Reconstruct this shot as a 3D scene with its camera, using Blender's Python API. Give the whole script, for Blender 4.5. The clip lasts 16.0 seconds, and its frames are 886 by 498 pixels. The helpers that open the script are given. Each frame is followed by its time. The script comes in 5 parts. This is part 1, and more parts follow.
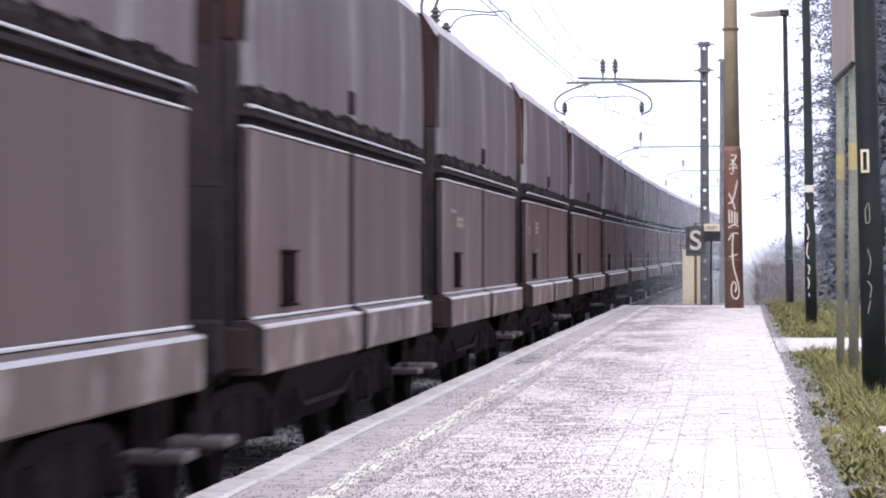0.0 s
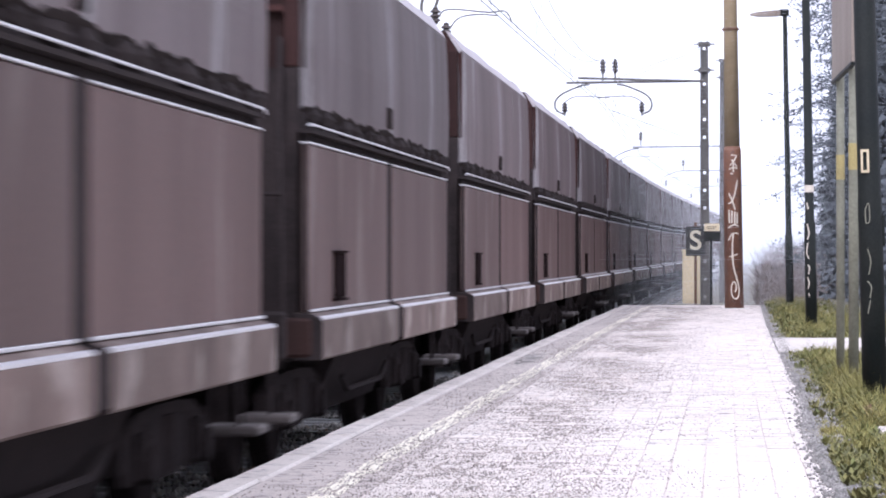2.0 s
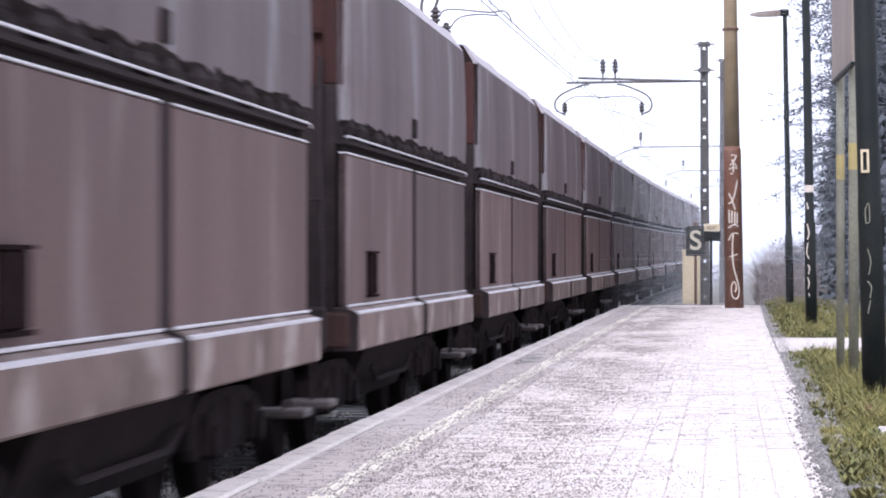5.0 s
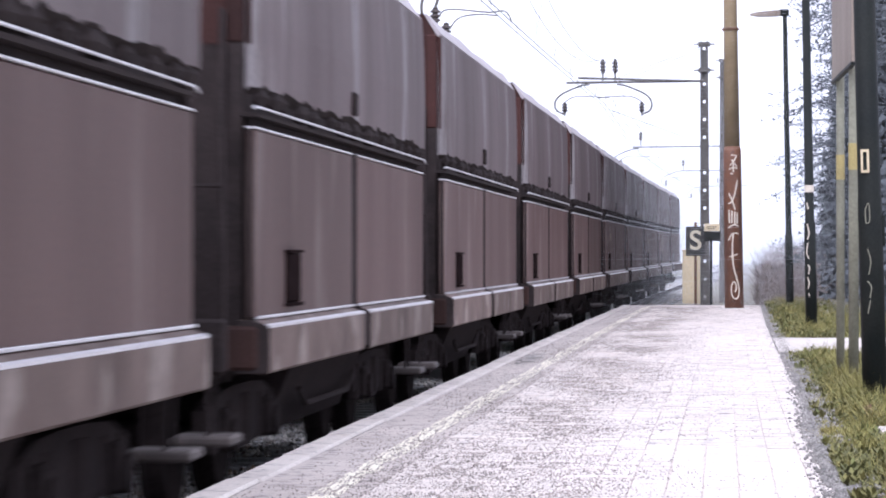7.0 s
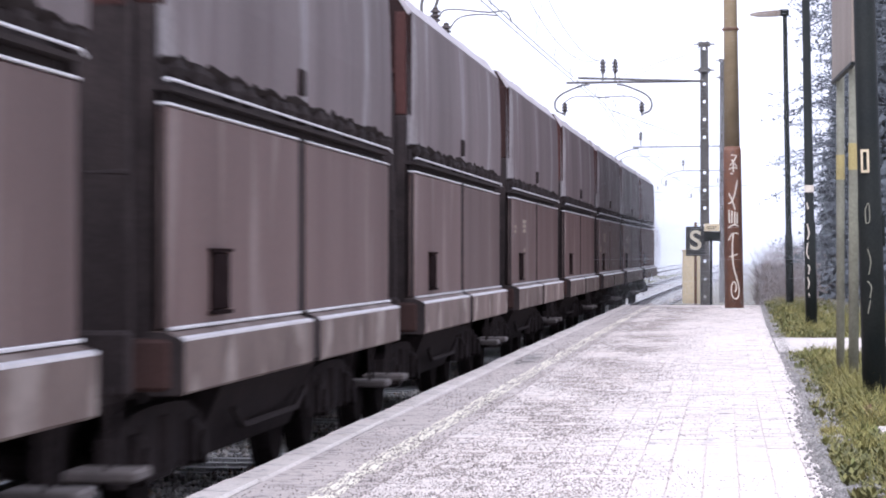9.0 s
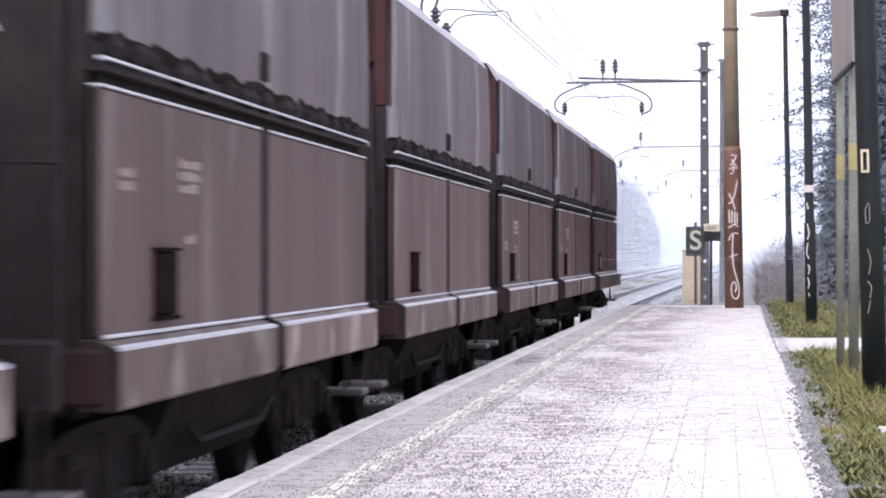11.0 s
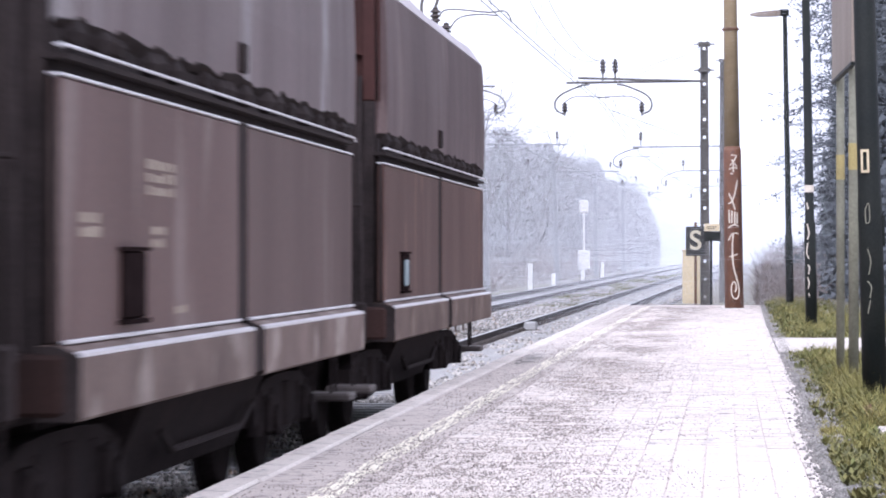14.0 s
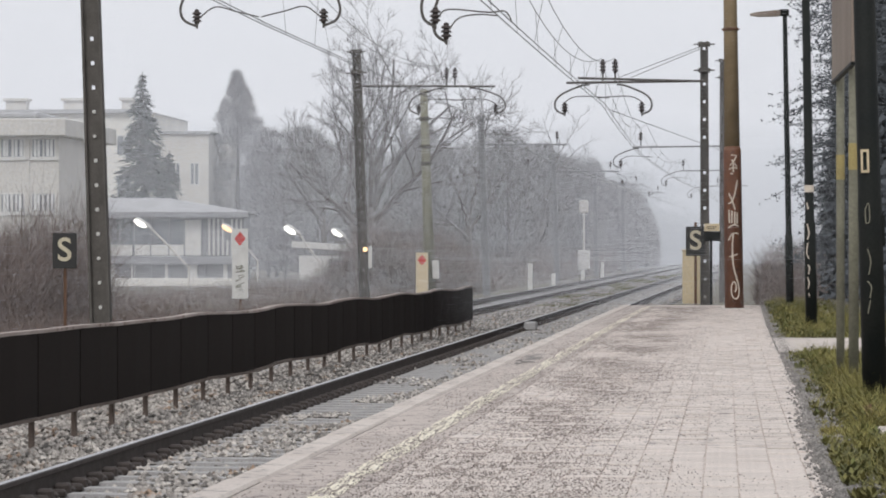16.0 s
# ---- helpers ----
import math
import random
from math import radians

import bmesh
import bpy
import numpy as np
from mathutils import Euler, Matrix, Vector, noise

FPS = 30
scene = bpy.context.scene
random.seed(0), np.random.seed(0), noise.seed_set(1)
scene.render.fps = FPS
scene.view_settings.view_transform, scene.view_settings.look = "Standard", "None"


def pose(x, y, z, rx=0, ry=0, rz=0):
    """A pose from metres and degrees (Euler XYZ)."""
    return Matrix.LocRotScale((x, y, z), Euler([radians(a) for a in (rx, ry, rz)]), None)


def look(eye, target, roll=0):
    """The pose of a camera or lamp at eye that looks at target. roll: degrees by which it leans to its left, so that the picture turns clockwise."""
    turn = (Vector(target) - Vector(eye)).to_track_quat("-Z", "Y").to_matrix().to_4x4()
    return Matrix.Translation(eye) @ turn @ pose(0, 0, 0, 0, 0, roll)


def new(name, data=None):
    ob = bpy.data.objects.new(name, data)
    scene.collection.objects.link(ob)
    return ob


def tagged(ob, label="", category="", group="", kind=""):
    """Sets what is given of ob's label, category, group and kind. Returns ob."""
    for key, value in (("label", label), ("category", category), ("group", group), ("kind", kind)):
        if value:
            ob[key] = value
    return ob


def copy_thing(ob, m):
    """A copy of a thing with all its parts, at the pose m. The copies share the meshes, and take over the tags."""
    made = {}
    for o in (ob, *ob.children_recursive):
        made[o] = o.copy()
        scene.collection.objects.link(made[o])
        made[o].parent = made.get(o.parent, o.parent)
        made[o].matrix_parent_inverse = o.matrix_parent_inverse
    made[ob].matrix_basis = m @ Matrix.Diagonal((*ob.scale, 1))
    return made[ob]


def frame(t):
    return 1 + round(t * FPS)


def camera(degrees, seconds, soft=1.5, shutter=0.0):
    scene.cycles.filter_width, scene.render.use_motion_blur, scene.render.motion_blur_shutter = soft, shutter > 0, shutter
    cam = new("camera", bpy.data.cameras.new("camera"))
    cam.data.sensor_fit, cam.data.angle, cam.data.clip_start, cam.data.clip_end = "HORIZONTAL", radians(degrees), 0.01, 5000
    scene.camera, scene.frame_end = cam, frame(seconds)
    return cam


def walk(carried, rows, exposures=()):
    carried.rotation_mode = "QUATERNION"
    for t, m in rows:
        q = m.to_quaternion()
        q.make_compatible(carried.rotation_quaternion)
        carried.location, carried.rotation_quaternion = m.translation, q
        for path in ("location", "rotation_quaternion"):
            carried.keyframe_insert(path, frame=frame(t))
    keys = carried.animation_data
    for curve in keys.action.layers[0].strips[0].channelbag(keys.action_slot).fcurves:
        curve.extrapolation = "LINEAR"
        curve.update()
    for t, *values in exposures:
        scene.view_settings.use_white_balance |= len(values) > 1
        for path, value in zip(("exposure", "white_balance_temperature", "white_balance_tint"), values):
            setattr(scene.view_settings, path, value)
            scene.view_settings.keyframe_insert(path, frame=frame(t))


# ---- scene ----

# ---------- the line: curve, rise, camera ----------
DIST, BEND, RISE, FAR = 4.10, 7.66e-05, 1.533e-05, 150.0


def cx(y):
    """x of the near track's centre line at y."""
    return -DIST + (BEND * y * y if y < FAR else BEND * FAR * (2 * y - FAR))


def cz(y):
    """height of the near track's rail heads at y."""
    return RISE * y * y if y < FAR else RISE * FAR * (2 * y - FAR)


def heading(y):
    return -math.degrees(math.atan((cx(y + 0.5) - cx(y - 0.5))))


def at(y, off, h):
    """The point at y, off metres right of the track's centre, h metres over its rails."""
    return Vector((cx(y) + off, y, cz(y) + h))


cam = camera(15.66, 16.0, soft=1.9, shutter=0.6)
EYE = Matrix.Translation((0, 0, 1.525)) @ pose(0, 0, 0, 0, 0, 4.82) @ pose(0, 0, 0, 90.185, 0, 0)
walk(cam, [(0.0, EYE), (16.0, EYE)],
     exposures=[(0.0, 1.12, 5650, 20), (14.0, 1.12, 5650, 20), (14.6, 1.0, 5650, 20), (15.0, 0.83, 5750, 18), (15.5, 0.53, 5950, 14), (16.0, 0.07, 6350, 11)])

# ---------- light: overcast, misty winter day ----------
world = bpy.data.worlds.new("overcast_sky")
scene.world = world
world.use_nodes = True
wn, wl = world.node_tree.nodes, world.node_tree.links
wn.clear()
sky = wn.new("ShaderNodeTexSky")
sky.sky_type, sky.sun_disc = "NISHITA", False
sky.sun_elevation, sky.sun_rotation = radians(47), radians(193)
sky.dust_density, sky.air_density = 6.0, 1.0
grey_sky = wn.new("ShaderNodeHueSaturation")
grey_sky.inputs["Saturation"].default_value = 0.15
bg_clear = wn.new("ShaderNodeBackground")
bg_clear.inputs["Strength"].default_value = 0.05
bg_cloud = wn.new("ShaderNodeBackground")
bg_cloud.inputs["Color"].default_value = (0.79, 0.80, 0.825, 1)
bg_cloud.inputs["Strength"].default_value = 1.05
wmix = wn.new("ShaderNodeMixShader")
wmix.inputs[0].default_value = 0.88
wout = wn.new("ShaderNodeOutputWorld")
wl.new(sky.outputs[0], grey_sky.inputs["Color"])
wl.new(grey_sky.outputs[0], bg_clear.inputs["Color"])
wl.new(bg_clear.outputs[0], wmix.inputs[1])
wl.new(bg_cloud.outputs[0], wmix.inputs[2])
wl.new(wmix.outputs[0], wout.inputs[0])
sun = new("sun", bpy.data.lights.new("sun", "SUN"))
sun.data.energy, sun.data.angle, sun.data.color = 1.3, radians(30), (1.0, 0.97, 0.93)
sun.matrix_world = look((-14, -60, 66), (0, 0, 0))


# ---------- materials ----------
def mat(name, c1, c2=None, rough=0.7, metal=0.0, scale=6.0, fine=60.0, bump=0.3, streak=0.0, c3=None, spots=0.0, spot_scale=20.0, island=0.0, objvar=0.0, dist=0.01, spec=0.5):
    """Two-scale noisy surface: c1 to c2 by large noise, fine grain, optional upright streaks, spots of c3 and change from piece to piece."""
    m = bpy.data.materials.new(name)
    m.use_nodes = True
    n, l = m.node_tree.nodes, m.node_tree.links
    b = n["Principled BSDF"]
    tc = n.new("ShaderNodeTexCoord")
    mp = n.new("ShaderNodeMapping")
    l.new(tc.outputs["Object"], mp.inputs[0])
    if streak:
        mp.inputs["Scale"].default_value = (1, 1, streak)
    big = n.new("ShaderNodeTexNoise")
    big.inputs["Scale"].default_value, big.inputs["Detail"].default_value = scale, 6
    l.new(mp.outputs[0], big.inputs[0])
    small = n.new("ShaderNodeTexNoise")
    small.inputs["Scale"].default_value, small.inputs["Detail"].default_value = fine, 4
    l.new(tc.outputs["Object"], small.inputs[0])
    ramp = n.new("ShaderNodeMapRange")
    ramp.inputs[1].default_value, ramp.inputs[2].default_value = 0.3, 0.7
    l.new(big.outputs[0], ramp.inputs[0])
    mx = n.new("ShaderNodeMix")
    mx.data_type = "RGBA"
    mx.inputs[6].default_value = (*c1, 1)
    mx.inputs[7].default_value = (*(c2 or [v * 0.75 for v in c1]), 1)
    l.new(ramp.outputs[0], mx.inputs[0])
    col = mx.outputs[2]
    if c3:
        sp = n.new("ShaderNodeTexNoise")
        sp.inputs["Scale"].default_value, sp.inputs["Detail"].default_value = spot_scale, 5
        l.new((mp if streak else tc).outputs[0 if streak else "Object"], sp.inputs[0])
        sr = n.new("ShaderNodeMapRange")
        sr.inputs[1].default_value, sr.inputs[2].default_value = 0.62 - 0.2 * spots, 0.70 - 0.2 * spots
        l.new(sp.outputs[0], sr.inputs[0])
        m3 = n.new("ShaderNodeMix")
        m3.data_type = "RGBA"
        m3.inputs[7].default_value = (*c3, 1)
        l.new(sr.outputs[0], m3.inputs[0])
        l.new(col, m3.inputs[6])
        col = m3.outputs[2]
    hs = n.new("ShaderNodeHueSaturation")
    l.new(col, hs.inputs["Color"])
    gr = n.new("ShaderNodeMapRange")
    gr.inputs[1].default_value, gr.inputs[2].default_value = 0.25, 0.75
    gr.inputs[3].default_value, gr.inputs[4].default_value = 0.82, 1.18
    l.new(small.outputs[0], gr.inputs[0])
    val = gr.outputs[0]
    for amount, node, sock in ((island, "ShaderNodeNewGeometry", "Random Per Island"), (objvar, "ShaderNodeObjectInfo", "Random")):
        if amount:
            src = n.new(node)
            r = n.new("ShaderNodeMapRange")
            r.inputs[3].default_value, r.inputs[4].default_value = 1 - amount, 1 + amount
            l.new(src.outputs[sock], r.inputs[0])
            mul = n.new("ShaderNodeMath")
            mul.operation = "MULTIPLY"
            l.new(val, mul.inputs[0])
            l.new(r.outputs[0], mul.inputs[1])
            val = mul.outputs[0]
    l.new(val, hs.inputs["Value"])
    l.new(hs.outputs[0], b.inputs["Base Color"])
    b.inputs["Metallic"].default_value = metal
    b.inputs["Specular IOR Level"].default_value = spec
    rr = n.new("ShaderNodeMapRange")
    rr.inputs[3].default_value, rr.inputs[4].default_value = max(0.05, rough - 0.12), min(1, rough + 0.12)
    l.new(big.outputs[0], rr.inputs[0])
    l.new(rr.outputs[0], b.inputs["Roughness"])
    if bump:
        bp = n.new("ShaderNodeBump")
        bp.inputs["Strength"].default_value, bp.inputs["Distance"].default_value = bump, dist
        l.new(small.outputs[0], bp.inputs["Height"])
        l.new(bp.outputs[0], b.inputs["Normal"])
    return m


def glow(name, color, strength):
    m = bpy.data.materials.new(name)
    m.use_nodes = True
    b = m.node_tree.nodes["Principled BSDF"]
    b.inputs["Base Color"].default_value = (*color, 1)
    b.inputs["Emission Color"].default_value = (*color, 1)
    b.inputs["Emission Strength"].default_value = strength
    return m


M_BALLAST_BED = mat("ballast_bed", (0.19, 0.175, 0.165), (0.11, 0.10, 0.095), 0.95, scale=9, fine=38, bump=1.0, c3=(0.09, 0.085, 0.08), spots=0.5, spot_scale=30, dist=0.03)
M_STONE = mat("ballast_stone", (0.44, 0.41, 0.375), (0.265, 0.243, 0.222), 0.9, scale=3, fine=50, bump=0.5, island=0.65, c3=(0.25, 0.18, 0.13), spots=0.15, spot_scale=2.5)
M_GROUND = mat("winter_soil", (0.17, 0.145, 0.115), (0.11, 0.095, 0.075), 0.95, scale=0.6, fine=12, bump=0.8, c3=(0.12, 0.13, 0.06), spots=0.5, spot_scale=1.3)
M_RAIL = mat("rusty_rail", (0.055, 0.042, 0.036), (0.035, 0.028, 0.025), 0.75, scale=8, fine=80)
M_RAILTOP = mat("polished_rail_head", (0.62, 0.62, 0.64), (0.5, 0.5, 0.52), 0.35, 0.8, scale=4, fine=90, bump=0.05)
M_SLEEPER = mat("concrete_sleeper", (0.391, 0.383, 0.374), (0.306, 0.297, 0.293), 0.85, scale=5, fine=60)
M_COPING = mat("concrete_coping", (0.57, 0.51, 0.46), (0.47, 0.415, 0.375), 0.75, scale=1.5, fine=45, c3=(0.26, 0.235, 0.22), spots=0.2, spot_scale=8)
M_ASPHALT = mat("reddish_platform_surface", (0.51, 0.445, 0.40), (0.41, 0.355, 0.32), 0.75, scale=1.4, fine=70, bump=0.5, c3=(0.24, 0.205, 0.19), spots=0.35, spot_scale=11)
M_PAVER = mat("concrete_paver", (0.60, 0.53, 0.48), (0.51, 0.45, 0.405), 0.62, scale=1.2, fine=55, bump=0.4, island=0.08, objvar=0.08, c3=(0.30, 0.265, 0.25), spots=0.22, spot_scale=9)
M_JOINT = mat("paver_joint", (0.621, 0.536, 0.489), (0.466, 0.404, 0.365), 0.95, scale=5, fine=80)
M_YELLOW = mat("worn_yellow_paint", (0.80, 0.74, 0.60), (0.72, 0.665, 0.55), 0.8, scale=7, fine=60)
M_GRIT = mat("gritting_stones", (0.26, 0.22, 0.20), (0.16, 0.138, 0.125), 0.9, scale=3, fine=40, island=0.5)
M_FENCE = mat("black_rubber_panel", (0.017, 0.0135, 0.012), (0.025, 0.020, 0.018), 0.8, spec=0.06, scale=2, fine=40, bump=0.2)
M_TOPRAIL = mat("weathered_pale_rail", (0.40, 0.34, 0.31), (0.24, 0.19, 0.165), 0.7, scale=1.5, fine=60, c3=(0.16, 0.11, 0.09), spots=0.3, spot_scale=5)
M_RAILING = mat("brown_grey_railing", (0.15, 0.115, 0.095), (0.10, 0.075, 0.06), 0.8, scale=5, fine=60)
M_RUST = mat("rusty_steel", (0.16, 0.085, 0.05), (0.09, 0.05, 0.033), 0.85, scale=5, fine=60)
M_DARKSTEEL = mat("dark_painted_steel", (0.012, 0.0145, 0.0145), (0.021, 0.0225, 0.020), 0.6, spec=0.12, scale=3, fine=50, bump=0.15)
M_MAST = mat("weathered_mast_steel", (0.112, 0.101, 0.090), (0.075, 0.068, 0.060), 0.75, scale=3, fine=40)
# Paler copy of the mast steel: distance haze put into its colour.
M_FARMAST = mat("haze_paled_mast_steel", (0.23, 0.23, 0.235), (0.17, 0.17, 0.175), 0.7, scale=3, fine=40)
M_EDGEGRAVEL = mat("dark_edge_gravel", (0.273, 0.255, 0.237), (0.155, 0.146, 0.137), 0.9, scale=3, fine=50, island=0.45)
M_OLIVE = mat("mossy_concrete_mast", (0.235, 0.23, 0.17), (0.17, 0.165, 0.125), 0.85, scale=3, fine=40)
M_BROWN = mat("brown_painted_pole", (0.17, 0.075, 0.04), (0.12, 0.05, 0.03), 0.6, scale=4, fine=50, c3=(0.08, 0.04, 0.03), spots=0.3)
M_TAN = mat("ochre_painted_pole", (0.27, 0.205, 0.125), (0.20, 0.15, 0.09), 0.7, spec=0.2, scale=3, fine=50)
M_CREAM = mat("cream_paint", (0.66, 0.55, 0.36), (0.58, 0.48, 0.31), 0.7, scale=3, fine=40)
M_SIGNBLACK = mat("black_sign_face", (0.02, 0.02, 0.02), (0.03, 0.028, 0.026), 0.6, scale=6, fine=50)
M_LETTER = mat("worn_white_letter", (0.60, 0.54, 0.40), (0.48, 0.43, 0.32), 0.7, scale=15, fine=80)
M_WHITE = mat("dirty_white_paint", (0.72, 0.71, 0.68), (0.6, 0.59, 0.56), 0.6, scale=4, fine=50)
M_RED = mat("red_sign_paint", (0.62, 0.035, 0.025), (0.5, 0.04, 0.03), 0.5, scale=9, fine=70)
M_GRAFFITI = mat("pale_graffiti_paint", (0.62, 0.55, 0.46), (0.5, 0.43, 0.36), 0.6, scale=12, fine=70)
M_INSULATOR = mat("brown_glazed_insulator", (0.03, 0.022, 0.02), (0.045, 0.03, 0.025), 0.3, scale=9, fine=50, bump=0.05)
M_WIRE = mat("weathered_copper_wire", (0.22, 0.22, 0.22), (0.17, 0.17, 0.17), 0.6, 0.3, scale=4, fine=50, bump=0)
M_PANEL = mat("dusty_brown_wagon_paint", (0.112, 0.066, 0.058), (0.074, 0.042, 0.037), 0.55, spec=0.12, scale=0.55, fine=35, bump=0.12, streak=0.22, c3=(0.150, 0.108, 0.098), spots=0.18, spot_scale=1.6, objvar=0.2)
M_UPPER = mat("grey_brown_hopper_paint", (0.126, 0.092, 0.091), (0.084, 0.060, 0.059), 0.55, spec=0.17, scale=1.1, fine=35, bump=0.12, streak=0.14, c3=(0.215, 0.195, 0.197), spots=0.14, spot_scale=2.5, objvar=0.16)
# Pale blotches on the sills are dust with patchy reflections painted in.
M_SILL = mat("dusty_sill_painted_sheen", (0.150, 0.105, 0.090), (0.090, 0.062, 0.053), 0.55, spec=0.08, c3=(0.250, 0.205, 0.182), spots=0.42, spot_scale=1.4, scale=1.6, fine=40, bump=0.12, objvar=0.24)
M_LASTPANEL = mat("rust_red_wagon_paint", (0.094, 0.048, 0.038), (0.063, 0.032, 0.026), 0.6, spec=0.10, scale=0.7, fine=35, bump=0.12, streak=0.3, c3=(0.12, 0.066, 0.052), spots=0.2, spot_scale=1.8)
M_LASTUPPER = mat("dark_maroon_hopper_paint", (0.108, 0.073, 0.071), (0.074, 0.050, 0.049), 0.6, spec=0.12, scale=1.1, fine=35, bump=0.12, streak=0.2, c3=(0.14, 0.10, 0.095), spots=0.14, spot_scale=2.5)
M_LASTSILL = mat("rusty_wagon_sill", (0.105, 0.066, 0.052), (0.068, 0.042, 0.034), 0.55, spec=0.08, c3=(0.165, 0.118, 0.096), spots=0.35, spot_scale=1.4, scale=1.6, fine=40, bump=0.12)
# Wagon edges and pipe: the sky's glint is put into this pale colour.
M_EDGE = mat("sky_glint_edge", (0.66, 0.64, 0.66), (0.50, 0.48, 0.49), 0.35, 0.3, scale=4, fine=60, bump=0.05)
# Soot black; also the painted shade of gap fillers and end faces.
M_SOOTGAP = mat("soot_and_gap_shade_black", (0.029, 0.0235, 0.0235), (0.043, 0.034, 0.033), 0.9, spec=0.03, scale=4, fine=40, bump=0.3)
M_ENDRED = mat("red_oxide_end_wall", (0.043, 0.016, 0.0135), (0.026, 0.012, 0.0105), 0.7, scale=2, fine=40, streak=0.3, objvar=0.5, spec=0.2)
# Sloped hopper tops: sky light on the wagon paint, put into the colour.
M_SKYTOP = mat("skylit_top_plate_paint", (0.42, 0.38, 0.39), (0.32, 0.285, 0.29), 0.7, scale=2, fine=30, bump=0.2)
M_STEP = mat("worn_brown_step", (0.11, 0.088, 0.08), (0.07, 0.057, 0.053), 0.8, scale=5, fine=40)
M_LOAD = mat("pale_ore_load", (0.45, 0.43, 0.44), (0.36, 0.34, 0.35), 0.9, scale=3, fine=25, bump=0.8)
M_PLAQUE = mat("enamel_plate", (0.013, 0.009, 0.009), (0.020, 0.014, 0.014), 0.8, spec=0.0, scale=9, fine=50)
M_PLAQUE2 = mat("pale_blue_plate", (0.22, 0.29, 0.31), (0.16, 0.22, 0.24), 0.4, scale=6, fine=50)
M_BARK = mat("grey_brown_bark", (0.125, 0.110, 0.100), (0.080, 0.072, 0.067), 0.9, scale=3, fine=25)
M_TWIG = mat("damp_grey_twigs", (0.225, 0.215, 0.214), (0.160, 0.154, 0.154), 0.95, scale=0.5, fine=9, bump=0, island=0.25)
M_SCRUB = mat("dry_brown_scrub", (0.205, 0.165, 0.148), (0.145, 0.118, 0.107), 0.95, scale=0.5, fine=9, bump=0, island=0.35)
M_NEARSCRUB = mat("dark_bramble_stalks", (0.193, 0.149, 0.130), (0.127, 0.099, 0.088), 0.95, scale=0.5, fine=9, bump=0, island=0.35)
M_SPRUCE = mat("spruce_needles", (0.060, 0.074, 0.070), (0.095, 0.108, 0.104), 0.9, scale=1, fine=9, bump=0, island=0.3)
M_GRASS = mat("winter_grass", (0.10, 0.115, 0.028), (0.30, 0.25, 0.085), 0.85, scale=2.5, fine=12, bump=0, island=0.6)
M_WEED = mat("broad_weed_leaf", (0.075, 0.085, 0.022), (0.155, 0.135, 0.045), 0.8, scale=3, fine=20, bump=0, island=0.5)
# Dark ivy, its colour lightened towards blue to hold some haze.
M_DARKTWIG = mat("hazed_ivy_leaves", (0.066, 0.074, 0.083), (0.100, 0.110, 0.121), 0.9, scale=0.5, fine=9, bump=0, island=0.35)
M_PLASTER = mat("pale_plaster", (0.784, 0.763, 0.710), (0.700, 0.678, 0.625), 0.9, scale=0.4, fine=9, bump=0.1)
M_CONCRETE = mat("pale_concrete_facade", (0.638, 0.616, 0.572), (0.550, 0.528, 0.495), 0.9, scale=0.5, fine=9, bump=0.1)
M_ROOF = mat("grey_sheet_roof", (0.40, 0.40, 0.41), (0.34, 0.34, 0.35), 0.6, scale=0.6, fine=9, bump=0.1)
# Dark wall colour raised to hold distance haze.
M_DARKWALL = mat("haze_lifted_facade", (0.216, 0.216, 0.230), (0.284, 0.284, 0.297), 0.7, scale=0.6, fine=9, bump=0.1)
M_GLASS = mat("window_glass", (0.14, 0.155, 0.17), (0.22, 0.235, 0.25), 0.15, scale=1, fine=6, bump=0)
M_CURTAIN = mat("white_curtain", (0.80, 0.80, 0.78), (0.68, 0.68, 0.67), 0.9, scale=4, fine=20, bump=0)
M_BOARD = mat("weathered_beige_board", (0.26, 0.21, 0.17), (0.20, 0.16, 0.13), 0.8, scale=3, fine=40, streak=0.3)
M_CHALK = mat("faded_stencil_paint", (0.29, 0.235, 0.175), (0.19, 0.145, 0.115), 0.7, scale=9, fine=50)
M_BAND = mat("faded_yellow_band", (0.36, 0.29, 0.11), (0.28, 0.23, 0.10), 0.7, scale=6, fine=50)
M_MIST = mat("pale_mist_strip", (0.63, 0.645, 0.675), (0.61, 0.625, 0.655), 1.0, scale=0.05, fine=0.2, bump=0, spec=0.0)
M_UNDER = mat("black_running_gear", (0.020, 0.016, 0.016), (0.031, 0.024, 0.0235), 0.9, spec=0.02, scale=4, fine=40, bump=0.3)
M_BEAM = mat("dark_oxide_beam", (0.047, 0.024, 0.020), (0.030, 0.017, 0.015), 0.75, scale=3, fine=40, spec=0.15, objvar=0.3)
M_LAMPGLOW = glow("lit_street_lamp", (1.0, 0.95, 0.86), 2.2)
M_LAMPWARM = glow("lit_sodium_lamp", (1.0, 0.62, 0.32), 1.6)


